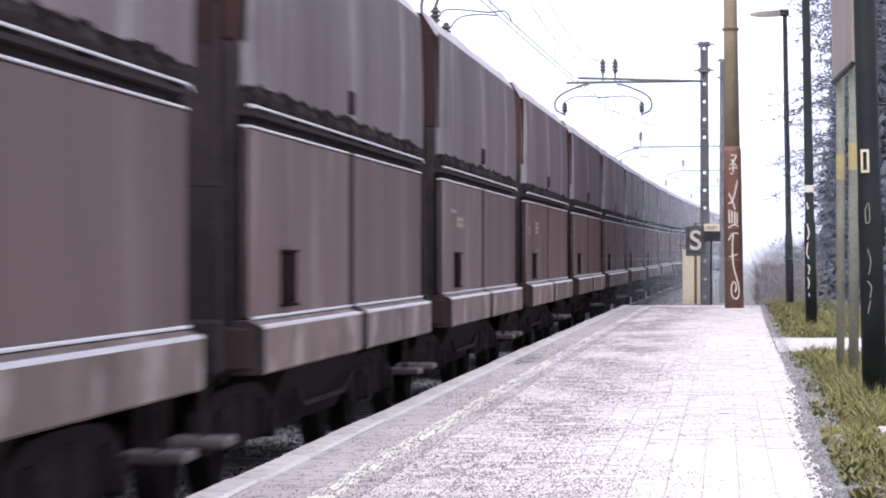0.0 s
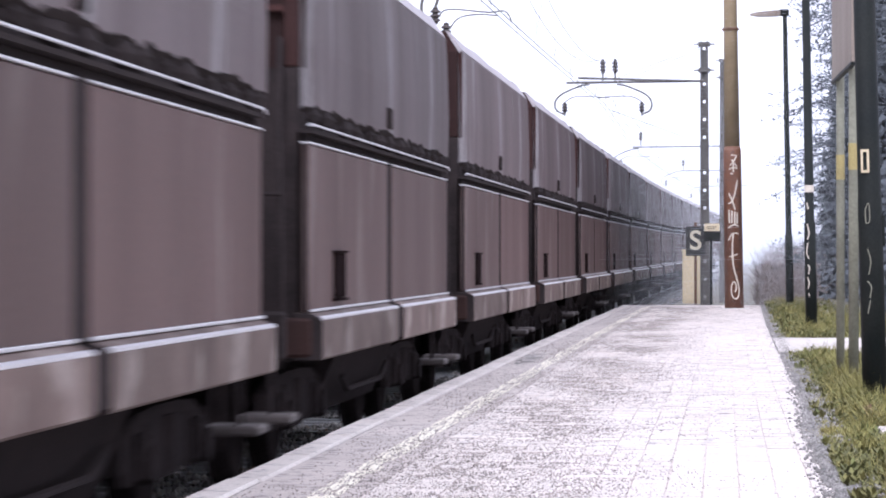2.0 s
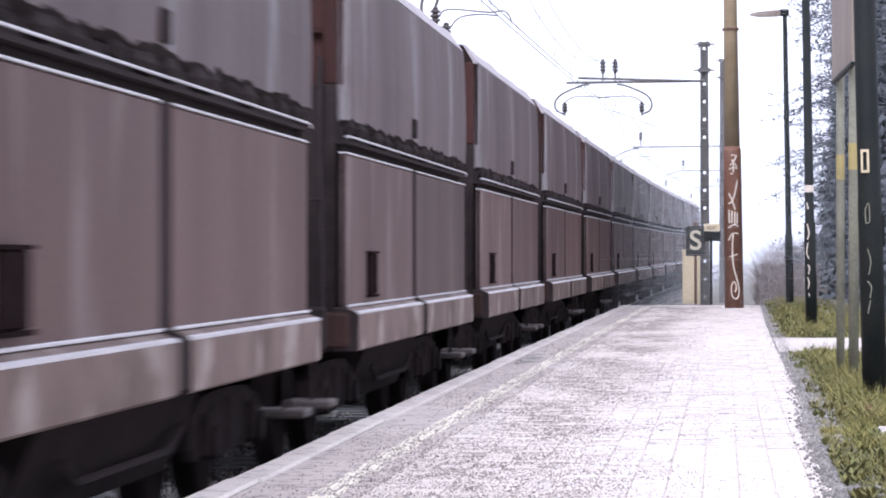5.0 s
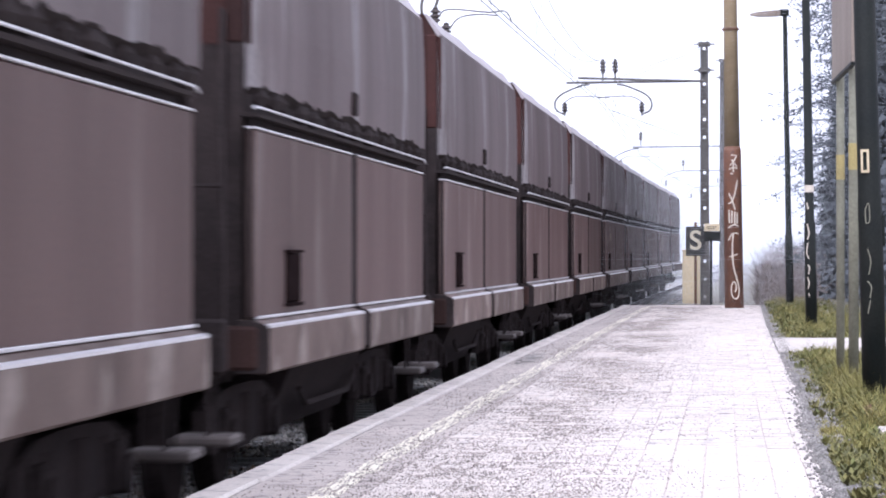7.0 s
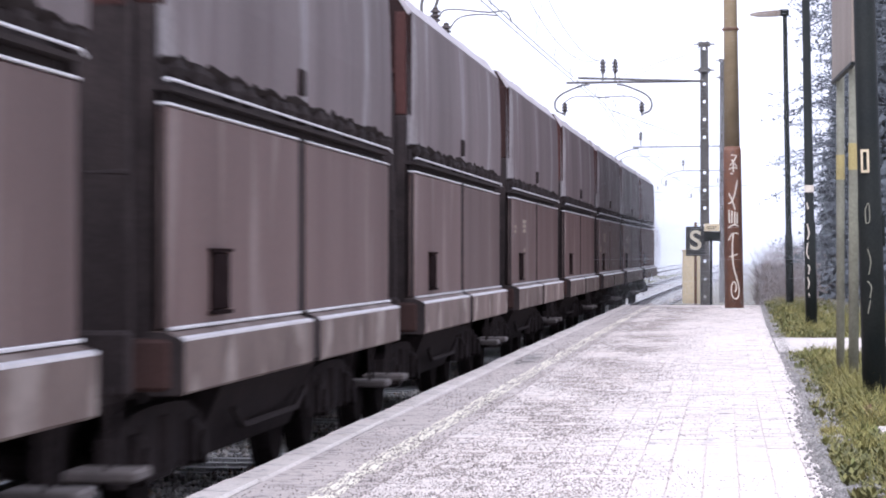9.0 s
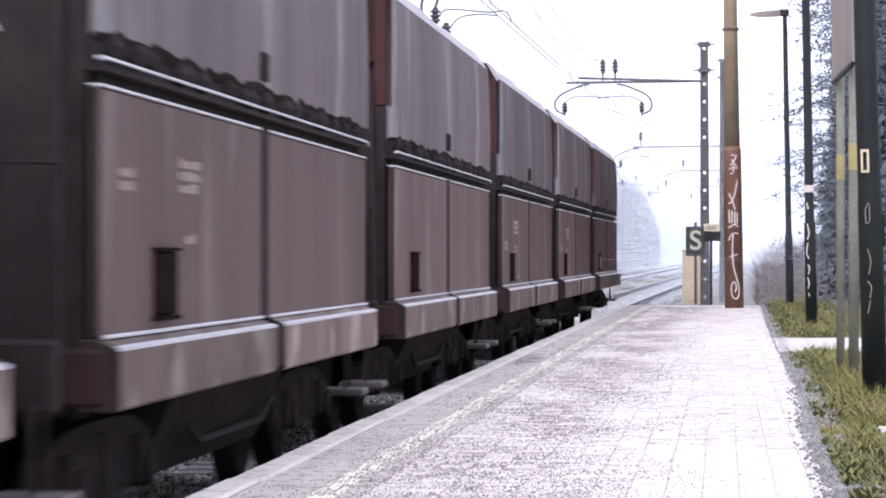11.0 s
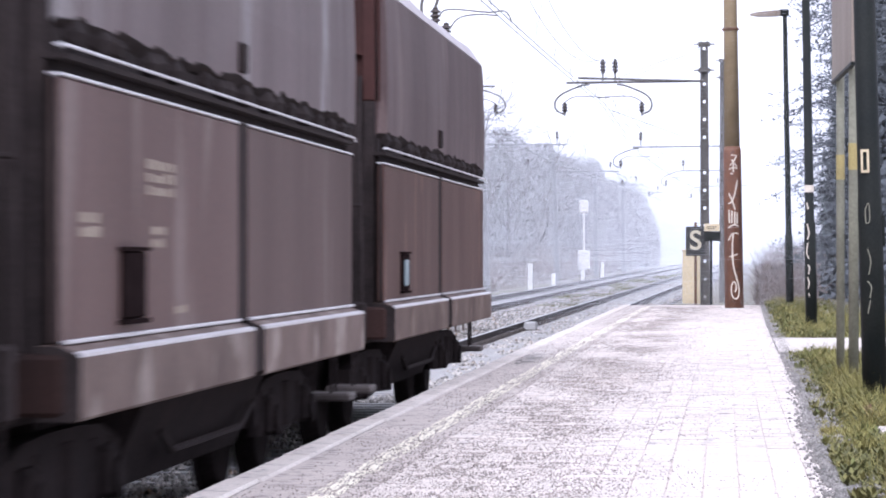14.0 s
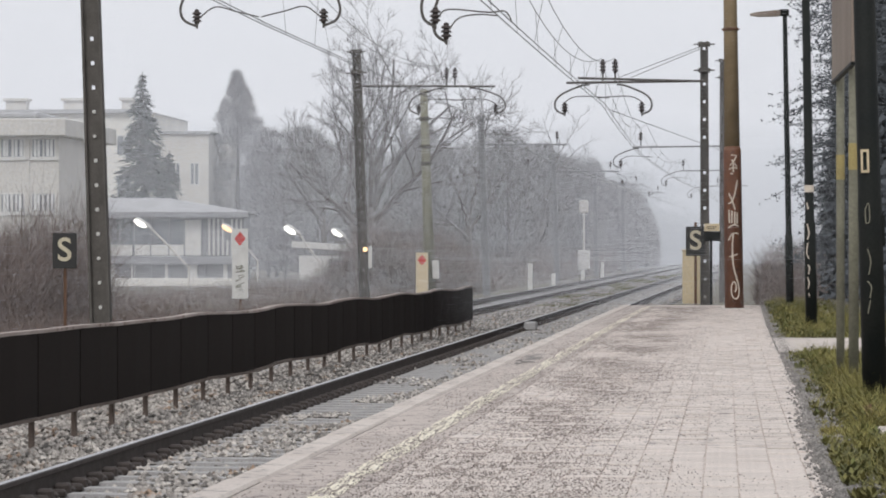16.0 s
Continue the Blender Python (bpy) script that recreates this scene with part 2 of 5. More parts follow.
# ---------- mesh building ----------
class Build:
    """Collects faces for one mesh; mats is the list of its materials."""

    def __init__(self, *mats):
        self.v, self.f, self.m, self.mats = [], [], [], list(mats)

    def add(self, verts, faces, mi=0):
        o = len(self.v)
        self.v += [tuple(q) for q in verts]
        self.f += [tuple(i + o for i in f) for f in faces]
        self.m += [mi] * len(faces)
        return self

    def box(self, x0, x1, y0, y1, z0, z1, mi=0, bevel=0.0):
        b = min(bevel, (x1 - x0) / 3, (y1 - y0) / 3, (z1 - z0) / 3)
        if b <= 0:
            v = [(x, y, z) for z in (z0, z1) for y in (y0, y1) for x in (x0, x1)]
            return self.add(v, [(0, 2, 3, 1), (4, 5, 7, 6), (0, 1, 5, 4), (2, 6, 7, 3), (0, 4, 6, 2), (1, 3, 7, 5)], mi)
        rings = []
        for z, d in ((z0, b), (z0 + b, 0), (z1 - b, 0), (z1, b)):
            a0, a1, c0, c1 = x0 + d, x1 - d, y0 + d, y1 - d
            e = b if d == 0 else b * 0.6
            rings.append([(a0 + e, c0, z), (a1 - e, c0, z), (a1, c0 + e, z), (a1, c1 - e, z), (a1 - e, c1, z), (a0 + e, c1, z), (a0, c1 - e, z), (a0, c0 + e, z)])
        return self.loft(rings, mi)

    def loft(self, rings, mi=0, caps=True, loop=True):
        n = len(rings[0])
        v = [q for r in rings for q in r]
        f = []
        for i in range(len(rings) - 1):
            for j in range(n if loop else n - 1):
                k = (j + 1) % n
                f.append((i * n + j, i * n + k, (i + 1) * n + k, (i + 1) * n + j))
        if caps and loop:
            f.append(tuple(reversed(range(n))))
            f.append(tuple(range((len(rings) - 1) * n, len(rings) * n)))
        return self.add(v, f, mi)

    def tube(self, pts, radii, sides=8, mi=0, caps=True):
        pts = [Vector(q) for q in pts]
        if not hasattr(radii, "__len__"):
            radii = [radii] * len(pts)
        rings, ref = [], None
        for i, q in enumerate(pts):
            d = (pts[min(i + 1, len(pts) - 1)] - pts[max(i - 1, 0)]).normalized()
            if ref is None:
                ref = Vector((1, 0, 0)) if abs(d.x) < 0.8 else Vector((0, 1, 0))
            a = d.cross(ref).normalized()
            b = d.cross(a).normalized()
            ref = a.cross(d)
            rings.append([q + (a * math.cos(2 * math.pi * k / sides) + b * math.sin(2 * math.pi * k / sides)) * radii[i] for k in range(sides)])
        return self.loft(rings, mi, caps)

    def lathe(self, centre, prof, axis=(0, 0, 1), sides=12, mi=0):
        """prof: (distance along the axis, radius)."""
        ax = Vector(axis).normalized()
        a = ax.orthogonal().normalized()
        b = ax.cross(a)
        c = Vector(centre)
        rings = [[c + ax * h + (a * math.cos(2 * math.pi * k / sides) + b * math.sin(2 * math.pi * k / sides)) * r for k in range(sides)] for h, r in prof]
        return self.loft(rings, mi)

    def sweep(self, prof, ys, mi=0):
        """A closed profile of (off, h) drawn along the track."""
        return self.loft([[at(y, o, h) for o, h in prof] for y in ys], mi)

    def mesh(self, name, smooth=False):
        me = bpy.data.meshes.new(name)
        me.from_pydata(self.v, [], self.f)
        for m in self.mats:
            me.materials.append(m)
        me.polygons.foreach_set("material_index", self.m)
        if smooth:
            me.polygons.foreach_set("use_smooth", [True] * len(self.f))
        me.update()
        return me


def thing(name, build, label, category, group="", kind="", smooth=False):
    return tagged(new(name, build.mesh(name, smooth) if build else None), label, category, group, kind)


def part(name, build, parent, label="", smooth=False):
    me = build if isinstance(build, bpy.types.Mesh) else build.mesh(name, smooth)
    ob = new(name, me)
    ob.parent = parent
    if label:
        ob["label"] = label
    return ob


def steps(a, b, d):
    n = max(1, round((b - a) / d))
    return [a + (b - a) * i / n for i in range(n + 1)]


rnd = random.Random(7)

# ---------- ground, tracks, platform ----------
def kerb(y):
    """Edge of the clean pavers; soil creeps over them at the near end."""
    return 4.75 - 0.10 * min(1, max(0, (27.5 - y) / 8))


def structure():
    ys = steps(-80, 160, 8) + [200, 260, 340, 450, 600, 900, 1500]
    g = Build(M_GROUND)
    cross = [(-600, -0.6), (-60, -0.6), (-9.5, -0.55), (-7.6, -0.32), (-6.2, -0.27), (4.70, -0.27), (4.86, 0.38), (9, 0.40), (30, 0.42), (600, 0.5)]
    g.loft([[at(y, o, h) for o, h in cross] for y in ys], caps=False, loop=False)
    thing("ground", g, "brown winter soil beside the railway line", "ground", kind="structure")
    bed = Build(M_BALLAST_BED)
    bed.sweep([(-6.6, -0.30), (1.62, -0.30), (1.62, -0.215), (0.74, -0.215), (0.62, -0.25), (-0.62, -0.25), (-0.74, -0.215), (-6.3, -0.215)], ys[:-3])
    thing("ballast_bed", bed, "bed of grey crushed stone under the tracks", "ballast", kind="structure")

    # tracks
    sl = Build(M_SLEEPER)
    sl.loft([[(x, -0.13, -0.32), (x, 0.13, -0.32), (x, 0.10, z), (x, -0.10, z)] for x, z in ((-1.32, -0.180), (-1.1, -0.172), (-0.4, -0.174), (0, -0.178), (0.4, -0.176), (1.1, -0.172), (1.32, -0.180))])
    sl_mesh = sl.mesh("sleeper")
    railprof = [(-0.07, -0.172), (0.07, -0.172), (0.07, -0.16), (0.012, -0.14), (0.012, -0.045), (0.036, -0.035), (0.036, -0.006), (0.028, -0.001), (-0.028, -0.001), (-0.036, -0.006), (-0.036, -0.035), (-0.012, -0.045), (-0.012, -0.14), (-0.07, -0.16)]
    ys2 = steps(-60, 160, 5) + [190, 230, 280, 340]
    for tr, label in ((0.0, "near track with dark rusty rails on concrete sleepers"), (-4.05, "far track with dark rusty rails on concrete sleepers")):
        root = thing("railway_track", None, label, "railway track", group="tracks", kind="structure")
        for side in (-0.753, 0.753):
            b = Build(M_RAIL, M_RAILTOP)
            b.sweep([(o + side + tr, h) for o, h in railprof], ys2)
            b.sweep([(tr + side - 0.026, -0.004), (tr + side + 0.026, -0.004), (tr + side + 0.024, 0.001), (tr + side - 0.024, 0.001)], ys2, 1)
            part("rail", b, root)
        rest = Build(M_SLEEPER)
        clips = Build(M_RAIL)
        y, n = -58.0, 0
        while y < 330:
            if (12 < y < 130 if tr == 0 else 60 < y < 130):
                s = part("sleeper", sl_mesh, root)
                s.matrix_basis = Matrix.Translation(at(y, tr, 0)) @ pose(0, 0, 0, 0, 0, heading(y))
            else:
                c = at(y, tr, 0)
                rest.box(c.x - 1.27, c.x + 1.27, y - 0.12, y + 0.12, c.z - 0.3, c.z - 0.18)
            if (8 if tr == 0 else 60) < y < 112:
                for side in (-0.753, 0.753):
                    for d in (-0.11, 0.11):
                        for e in (-0.16, 0.0, 0.16):
                            c = at(y + e, tr + side + d, 0)
                            clips.box(c.x - 0.06, c.x + 0.06, y + e - 0.05, y + e + 0.05, c.z - 0.20, c.z - (0.10 if e == 0 else 0.135), bevel=0.018)
            y += 0.6
        tagged(part("sleeper_rest", rest, root), kind="stuff")
        tagged(part("rail_clips", clips, root), kind="stuff")

    # loose stones
    r = random.Random(3)
    base = [Vector(q).normalized() for q in ((1, 0, 0.1), (-1, 0.1, 0), (0, 1, 0.15), (0.1, -1, 0), (0, 0, 1), (0, 0.1, -1))]
    tris = [(0, 2, 4), (2, 1, 4), (1, 3, 4), (3, 0, 4), (2, 0, 5), (1, 2, 5), (3, 1, 5), (0, 3, 5)]
    st = Build(M_STONE)

    def stone(c, s):
        st.add([c + Vector((q.x * s * r.uniform(.6, 1.3), q.y * s * r.uniform(.6, 1.3), q.z * s * r.uniform(.5, 1.1))) for q in base], tris)

    for y0, y1, dens in ((13, 24, 480), (24, 40, 380), (40, 65, 150), (65, 110, 60), (110, 170, 22)):
        for i in range(int((y1 - y0) * 4.9 * dens * 0.62)):
            y, o = r.uniform(y0, y1), r.uniform(-3.3, 1.60)
            if abs(abs(o) - 0.753) < 0.09:
                continue
            on_sleeper = abs(((y + 58.0) / 0.6) % 1 - 0.5) > 0.30 and abs(o) < 1.33
            heap = noise.noise(Vector((o * 1.5, y * 0.40, 7))) > 0.10 - 0.9 * max(0, o + 0.15) or y < 20.5
            inner = -0.68 < o < 0.68 and y < 70 and not heap
            if on_sleeper and r.random() < (0.90 if inner else 0.45):
                continue
            if inner:
                stone(at(y, o, -0.222 + r.uniform(-0.012, 0.022)), r.uniform(0.016, 0.034))
            else:
                stone(at(y, o, -0.200 + r.uniform(-0.01, 0.035)), r.uniform(0.018, 0.042))
    thing("ballast_stones", st, "loose grey crushed ballast stones around the sleepers", "ballast", kind="stuff")

    # platform
    py = steps(-30, 72.4, 3.2)
    pl = Build(M_JOINT, M_ASPHALT)
    pl.sweep([(1.70, -0.27), (4.74, -0.27), (4.74, 0.4165), (2.442, 0.4165), (2.442, 0.385), (1.70, 0.385)], py)
    platform = thing("platform", pl, "low station platform of pale pavers and worn asphalt", "platform", kind="structure")
    strip = Build(M_ASPHALT)
    strip.sweep([(1.842, 0.386), (2.44, 0.386), (2.44, 0.42), (1.842, 0.416)], py)
    crack = Build(M_BALLAST_BED)
    crack.sweep([(1.824, 0.386), (1.840, 0.386), (1.840, 0.400), (1.824, 0.400)], py)
    part("open_joint", crack, platform, "dark open joint behind the coping")
    part("asphalt_strip", strip, platform, "reddish worn asphalt strip")
    y = -30.0
    while y < 72.3:
        b = Build(M_COPING)
        L = min(2.0, 72.4 - y)
        j = r.uniform(-0.006, 0.006)
        b.box(1.645 + j, 1.822 + j, 0.006, L - 0.006, 0.20, 0.424 + r.uniform(-0.004, 0.004), bevel=0.015)
        o = part("coping_stone", b, platform)
        o.matrix_basis = Matrix.Translation(at(y, 0, 0)) @ pose(0, 0, 0, 0, 0, heading(y))
        y += L
    ye = Build(M_YELLOW)
    y = 9.0
    while y < 71:
        # worn line, chipped into uneven flakes
        for k in range(10):
            o = 2.20 + 0.014 * k
            a = y + r.uniform(-0.1, 0.1)
            if r.random() < 0.74 + 0.6 * noise.noise(Vector((k * 0.5, y * 0.9, 2))):
                L = r.uniform(0.12, 0.5)
                ye.add([at(a, o, 0.4235), at(a, o + 0.014, 0.4235), at(a + L, o + 0.014 + r.uniform(-.008, .008), 0.4235), at(a + L, o, 0.4235)], [(0, 1, 2, 3)])
        y += 0.3
    part("worn_line", ye, platform, "worn yellow safety line")
    # pavers
    pitch = 0.1745
    pv = Build(M_PAVER)
    pv.box(-0.0850, 0.0850, -0.0857, 0.0857, 0.39, 0.424, bevel=0.003)
    pmesh = pv.mesh("paver")
    rest = Build(M_PAVER)
    row, count = 0, 0
    y = -8.0
    while y < 72.2:
        for k in range(13):
            o = 2.54 + k * pitch
            dz = r.gauss(0, 0.0018)
            c = at(y, o, dz)
            if 14.7 < y < 19.0 and count < 300:
                q = part("paver", pmesh, platform)
                q.matrix_basis = Matrix.Translation(c) @ pose(0, 0, 0, r.gauss(0, 0.35), r.gauss(0, 0.35), r.gauss(0, 0.5))
                count += 1
            else:
                e, f = 0.0843 + r.gauss(0, 0.0007), 0.0858
                tilt = r.gauss(0, 0.0012)
                rest.add([(c.x - e, y - f, c.z + 0.39), (c.x + e, y - f, c.z + 0.39), (c.x + e, y + f, c.z + 0.39), (c.x - e, y + f, c.z + 0.39),
                          (c.x - e, y - f, c.z + 0.424), (c.x + e, y - f, c.z + 0.424 + tilt), (c.x + e, y + f, c.z + 0.424 + tilt), (c.x - e, y + f, c.z + 0.424)],
                         [(4, 5, 6, 7), (0, 1, 5, 4), (1, 2, 6, 5), (2, 3, 7, 6), (3, 0, 4, 7)])
        y += pitch
    tagged(part("paver_rest", rest, platform), kind="stuff")
    # gritting stones, dense along the middle of the platform
    gr = Build(M_GRIT)
    for i in range(125000):
        y = 13 + 57 * r.random() ** 1.35
        o = min(4.7, max(1.9, r.gauss(2.95, 0.40) if r.random() < 0.90 else r.uniform(1.9, 4.7)))
        patch = noise.noise(Vector((o * 1.3, y * 0.35, 3.0)))
        if r.random() < 0.35 - 1.1 * patch:
            continue
        s = r.uniform(0.0026, 0.0078)
        c = at(y, o, 0.424)
        a = r.uniform(0, 6.28)
        gr.add([c + Vector((s * math.cos(a + t), s * math.sin(a + t), 0)) for t in (0, 2.1, 4.2)] + [c + Vector((0, 0, s * 0.9))], [(0, 1, 3), (1, 2, 3), (2, 0, 3)])
    thing("gritting_stones", gr, "scattered dark gritting stones on the platform", "grit", kind="stuff")
    patch = Build(M_EDGEGRAVEL)
    for i in range(7):
        y, o = 33.4 + 0.5 * i, 1.92 + 0.05 * math.sin(i * 2.2)
        patch.add([at(y, o, 0.4225), at(y, o + r.uniform(0.05, 0.22), 0.4225), at(y + 0.35, o + r.uniform(0.08, 0.26), 0.4225), at(y + 0.45, o + 0.02, 0.4225)], [(0, 1, 2, 3)])
    part("damaged_patch", patch, platform, "dark crumbling patch of asphalt")
    # side path and gravel edge
    p = Build(M_COPING)
    p.sweep([(4.742, 0.30), (9.0, 0.30), (9.0, 0.43), (4.742, 0.425)], [38.0, 44.2])
    thing("side_path", p, "pale concrete path branching off the platform", "path", kind="structure")
    p = Build(M_COPING)
    p.sweep([(5.12, 0.36), (7.0, 0.36), (7.0, 0.44), (5.12, 0.43)], [20.0, 21.2])
    thing("concrete_slab", p, "pale concrete slab lying in the grass", "slab", kind="structure")
    kb = Build(M_JOINT)
    kb.sweep([(4.742, 0.2), (4.80, 0.2), (4.80, 0.415), (4.742, 0.415)], steps(8, 37.9, 3))
    kb.sweep([(4.742, 0.2), (4.80, 0.2), (4.80, 0.415), (4.742, 0.415)], steps(44.25, 72.4, 3))
    thing("platform_edging", kb, "narrow concrete edging between pavers and grass", "kerb", kind="structure")
    ed = Build(M_EDGEGRAVEL)
    st = ed
    soil = Build(M_GROUND)
    soil.loft([[at(y, kerb(y) + 0.02 * noise.noise(Vector((y * 0.9, 2, 0))), 0.40), at(y, 4.88, 0.36), at(y, 4.88, 0.386), at(y, 4.745, 0.430), at(y, kerb(y) + 0.02 * noise.noise(Vector((y * 0.9, 2, 0))), 0.4265)] for y in steps(8, 27.5, 0.12)])
    thing("edge_soil", soil, "dark soil washed over the outermost pavers", "soil", kind="structure")
    for i in range(15000):
        y = 13 + 60 * r.random() ** (1.4 if i < 4600 else 2.6)
        stone(at(y, kerb(y) + 0.02 + r.gauss(0.05, 0.06), 0.430 if y < 27.5 else 0.42), r.uniform(0.005, 0.015))
    thing("edge_gravel", ed, "grey gravel along the platform's grassy edge", "gravel", kind="stuff")


structure()


# ---------- fence between the tracks ----------
def fence():
    root = thing("track_fence", None, "low black panel fence with rusty rails between the tracks", "fence")
    y = 22.76
    k = 0
    pm = Build(M_RAILING)
    pm.box(-0.025, 0.025, -0.03, 0.03, -0.30, 0.80, bevel=0.006)
    pmesh = pm.mesh("post")
    wob = lambda q: 0.03 - 0.08 * (q - 28) / 46 - 0.022 * min(1, max(0.15, (q - 32) / 8)) * math.cos((q - 41) * 0.838) + 0.004 * math.sin(q * 1.9)
    while y < 73.8:
        L = 1.88
        b = Build(M_FENCE)
        j = rnd.uniform(-0.01, 0.01)
        b.loft([[at(q, -2.015 + d, 0.08 + wob(q) + j), at(q, -1.99 + d, 0.08 + wob(q) + j), at(q, -1.99 + d, 0.82 + wob(q)), at(q, -2.015 + d, 0.82 + wob(q))] for q, d in ((y + 0.02, 0), (y + L / 2, 0.012), (y + L - 0.02, 0))])
        part("panel", b, root)
        p = part("post", pmesh, root)
        p.matrix_basis = Matrix.Translation(at(y, -2.05, 0)) @ pose(0, 0, 0, rnd.uniform(-1, 1), 0, heading(y))
        y += L
        k += 1
    p = part("post", pmesh, root)
    p.matrix_basis = Matrix.Translation(at(y, -2.05, 0))
    for h, name in ((0.822, "top_rail"), (0.045, "bottom_rail")):
        b = Build(M_TOPRAIL if h > 0.5 else M_RAILING)
        b.loft([[at(q, -2.08, h + wob(q)), at(q, -1.975, h + wob(q)), at(q, -1.975, h + 0.03 + wob(q)), at(q, -2.08, h + 0.03 + wob(q))] for q in steps(22.76, y, 0.94)])
        part(name, b, root, "rusty steel rail")


fence()

# ---------- the goods train ----------
WAGON, FIRST, LAST = 12.7, 18.40, 17


def travelled(t):
    return 0.0067995 * t ** 3 - 0.343287 * t * t + 18.37003 * t - 0.0426


def prism(b, prof, y0, y1, mi=0):
    return b.loft([[(x, y, z) for x, z in prof] for y in (y0, y1)], mi)


def wagon_meshes():
    """Parts of one hopper wagon; y runs along it from the near end of its sill, x to the platform, z from the rail heads."""
    P = {}
    for k, (a, c) in enumerate(((0.0, 4.97), (5.33, 10.5))):
        b = Build(M_SILL, M_SOOTGAP)
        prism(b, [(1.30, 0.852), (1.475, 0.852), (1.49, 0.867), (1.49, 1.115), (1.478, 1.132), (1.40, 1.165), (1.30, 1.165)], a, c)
        # end faces blackened to carry the shade of the gap
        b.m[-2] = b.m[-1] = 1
        P["sill", k] = b.mesh("sill")
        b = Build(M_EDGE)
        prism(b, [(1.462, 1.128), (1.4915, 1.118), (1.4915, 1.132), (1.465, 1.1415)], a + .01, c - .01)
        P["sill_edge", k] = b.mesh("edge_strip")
        b = Build(M_PANEL, M_SOOTGAP)
        a2, c2 = a + (0.09 if k == 0 else 0.0), c + (0.05 if k else 0.0)
        b.box(1.34, 1.392, a2, c2, 1.17, 2.285, bevel=0.012)
        # flap ends black as well, as painted gap shade
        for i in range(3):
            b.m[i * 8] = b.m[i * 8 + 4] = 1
        P["flap", k] = b.mesh("side_flap")
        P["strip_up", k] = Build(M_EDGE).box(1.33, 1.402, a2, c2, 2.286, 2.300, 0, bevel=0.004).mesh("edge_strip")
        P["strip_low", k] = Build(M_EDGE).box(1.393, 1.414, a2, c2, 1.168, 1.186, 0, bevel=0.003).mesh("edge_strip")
    P["core"] = Build(M_SOOTGAP).box(-1.33, 1.33, 0.25, 10.45, 1.0, 2.5).mesh("lower_hopper")
    b = Build(M_UNDER)
    prism(b, [(-1.0, 0.34), (1.0, 0.34), (1.28, 1.0), (-1.28, 1.0)], 3.1, 7.4)
    P["chute"] = b.mesh("chute")
    b = Build(M_UNDER)
    b.box(-1.0, 1.0, 0.3, 3.1, 0.78, 1.0)
    b.box(-1.0, 1.0, 7.4, 10.2, 0.78, 1.0)
    b.box(-0.30, 0.30, -0.45, 10.95, 0.75, 1.05)
    P["beam"] = Build(M_BEAM).box(-1.42, 1.42, -0.15, 0.15, 0.87, 1.13, bevel=0.02).mesh("end_beam")
    # Black blocks put into the gaps between flaps and sills as painted shade.
    P["pillar"] = Build(M_SOOTGAP).box(1.331, 1.388, 4.972, 5.328, 1.17, 2.30).mesh("pillar")
    P["spacer"] = Build(M_SOOTGAP).box(1.30, 1.478, 4.972, 5.328, 0.88, 1.13).mesh("spacer")
    P["underframe"] = b.mesh("underframe")
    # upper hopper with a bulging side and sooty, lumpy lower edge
    b = Build(M_UPPER, M_SOOTGAP)
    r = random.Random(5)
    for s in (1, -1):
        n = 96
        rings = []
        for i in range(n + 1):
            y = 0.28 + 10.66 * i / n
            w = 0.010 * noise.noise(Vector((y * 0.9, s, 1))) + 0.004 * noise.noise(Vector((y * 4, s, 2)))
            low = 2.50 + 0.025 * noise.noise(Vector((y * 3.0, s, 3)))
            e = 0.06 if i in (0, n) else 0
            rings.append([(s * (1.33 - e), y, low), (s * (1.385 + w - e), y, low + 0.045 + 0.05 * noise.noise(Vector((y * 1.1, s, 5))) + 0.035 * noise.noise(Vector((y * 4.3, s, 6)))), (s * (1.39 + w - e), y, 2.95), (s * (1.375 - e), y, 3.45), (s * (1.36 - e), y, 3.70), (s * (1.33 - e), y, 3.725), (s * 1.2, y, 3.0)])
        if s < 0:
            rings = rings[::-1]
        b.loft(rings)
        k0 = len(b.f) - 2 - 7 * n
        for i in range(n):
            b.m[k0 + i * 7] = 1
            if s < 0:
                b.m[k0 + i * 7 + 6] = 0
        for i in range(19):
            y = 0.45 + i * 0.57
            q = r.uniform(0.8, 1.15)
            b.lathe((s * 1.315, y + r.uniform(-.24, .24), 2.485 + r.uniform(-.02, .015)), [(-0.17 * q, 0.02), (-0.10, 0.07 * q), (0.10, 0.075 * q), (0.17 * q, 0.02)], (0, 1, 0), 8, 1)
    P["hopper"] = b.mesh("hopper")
    b = Build(M_SKYTOP)
    for s in (1, -1):
        b.loft([[(s * 1.345, y, 3.726), (s * (1.20 + dx), y, z), (s * (1.17 + dx), y, z), (s * 1.31, y, 3.70)][::s] for y, z, dx in ((0.26, 3.93, 0), (2.2, 3.90, 0.01), (4.0, 3.93, 0), (5.6, 3.885, 0.02), (7.4, 3.92, 0), (9.0, 3.90, 0.01), (10.95, 3.93, 0))])
    P["top_plate"] = b.mesh("top_plate")
    b = Build(M_SOOTGAP, M_EDGE)
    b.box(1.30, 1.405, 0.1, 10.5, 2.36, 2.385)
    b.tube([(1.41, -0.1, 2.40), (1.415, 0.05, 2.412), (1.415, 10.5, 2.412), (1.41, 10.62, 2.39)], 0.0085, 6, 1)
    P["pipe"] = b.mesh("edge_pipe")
    for k, (y0, d) in enumerate(((0.28, -1), (10.94, 1))):
        b = Build(M_ENDRED, M_SOOTGAP)
        ya, yb = sorted((y0, y0 - d * 0.05))
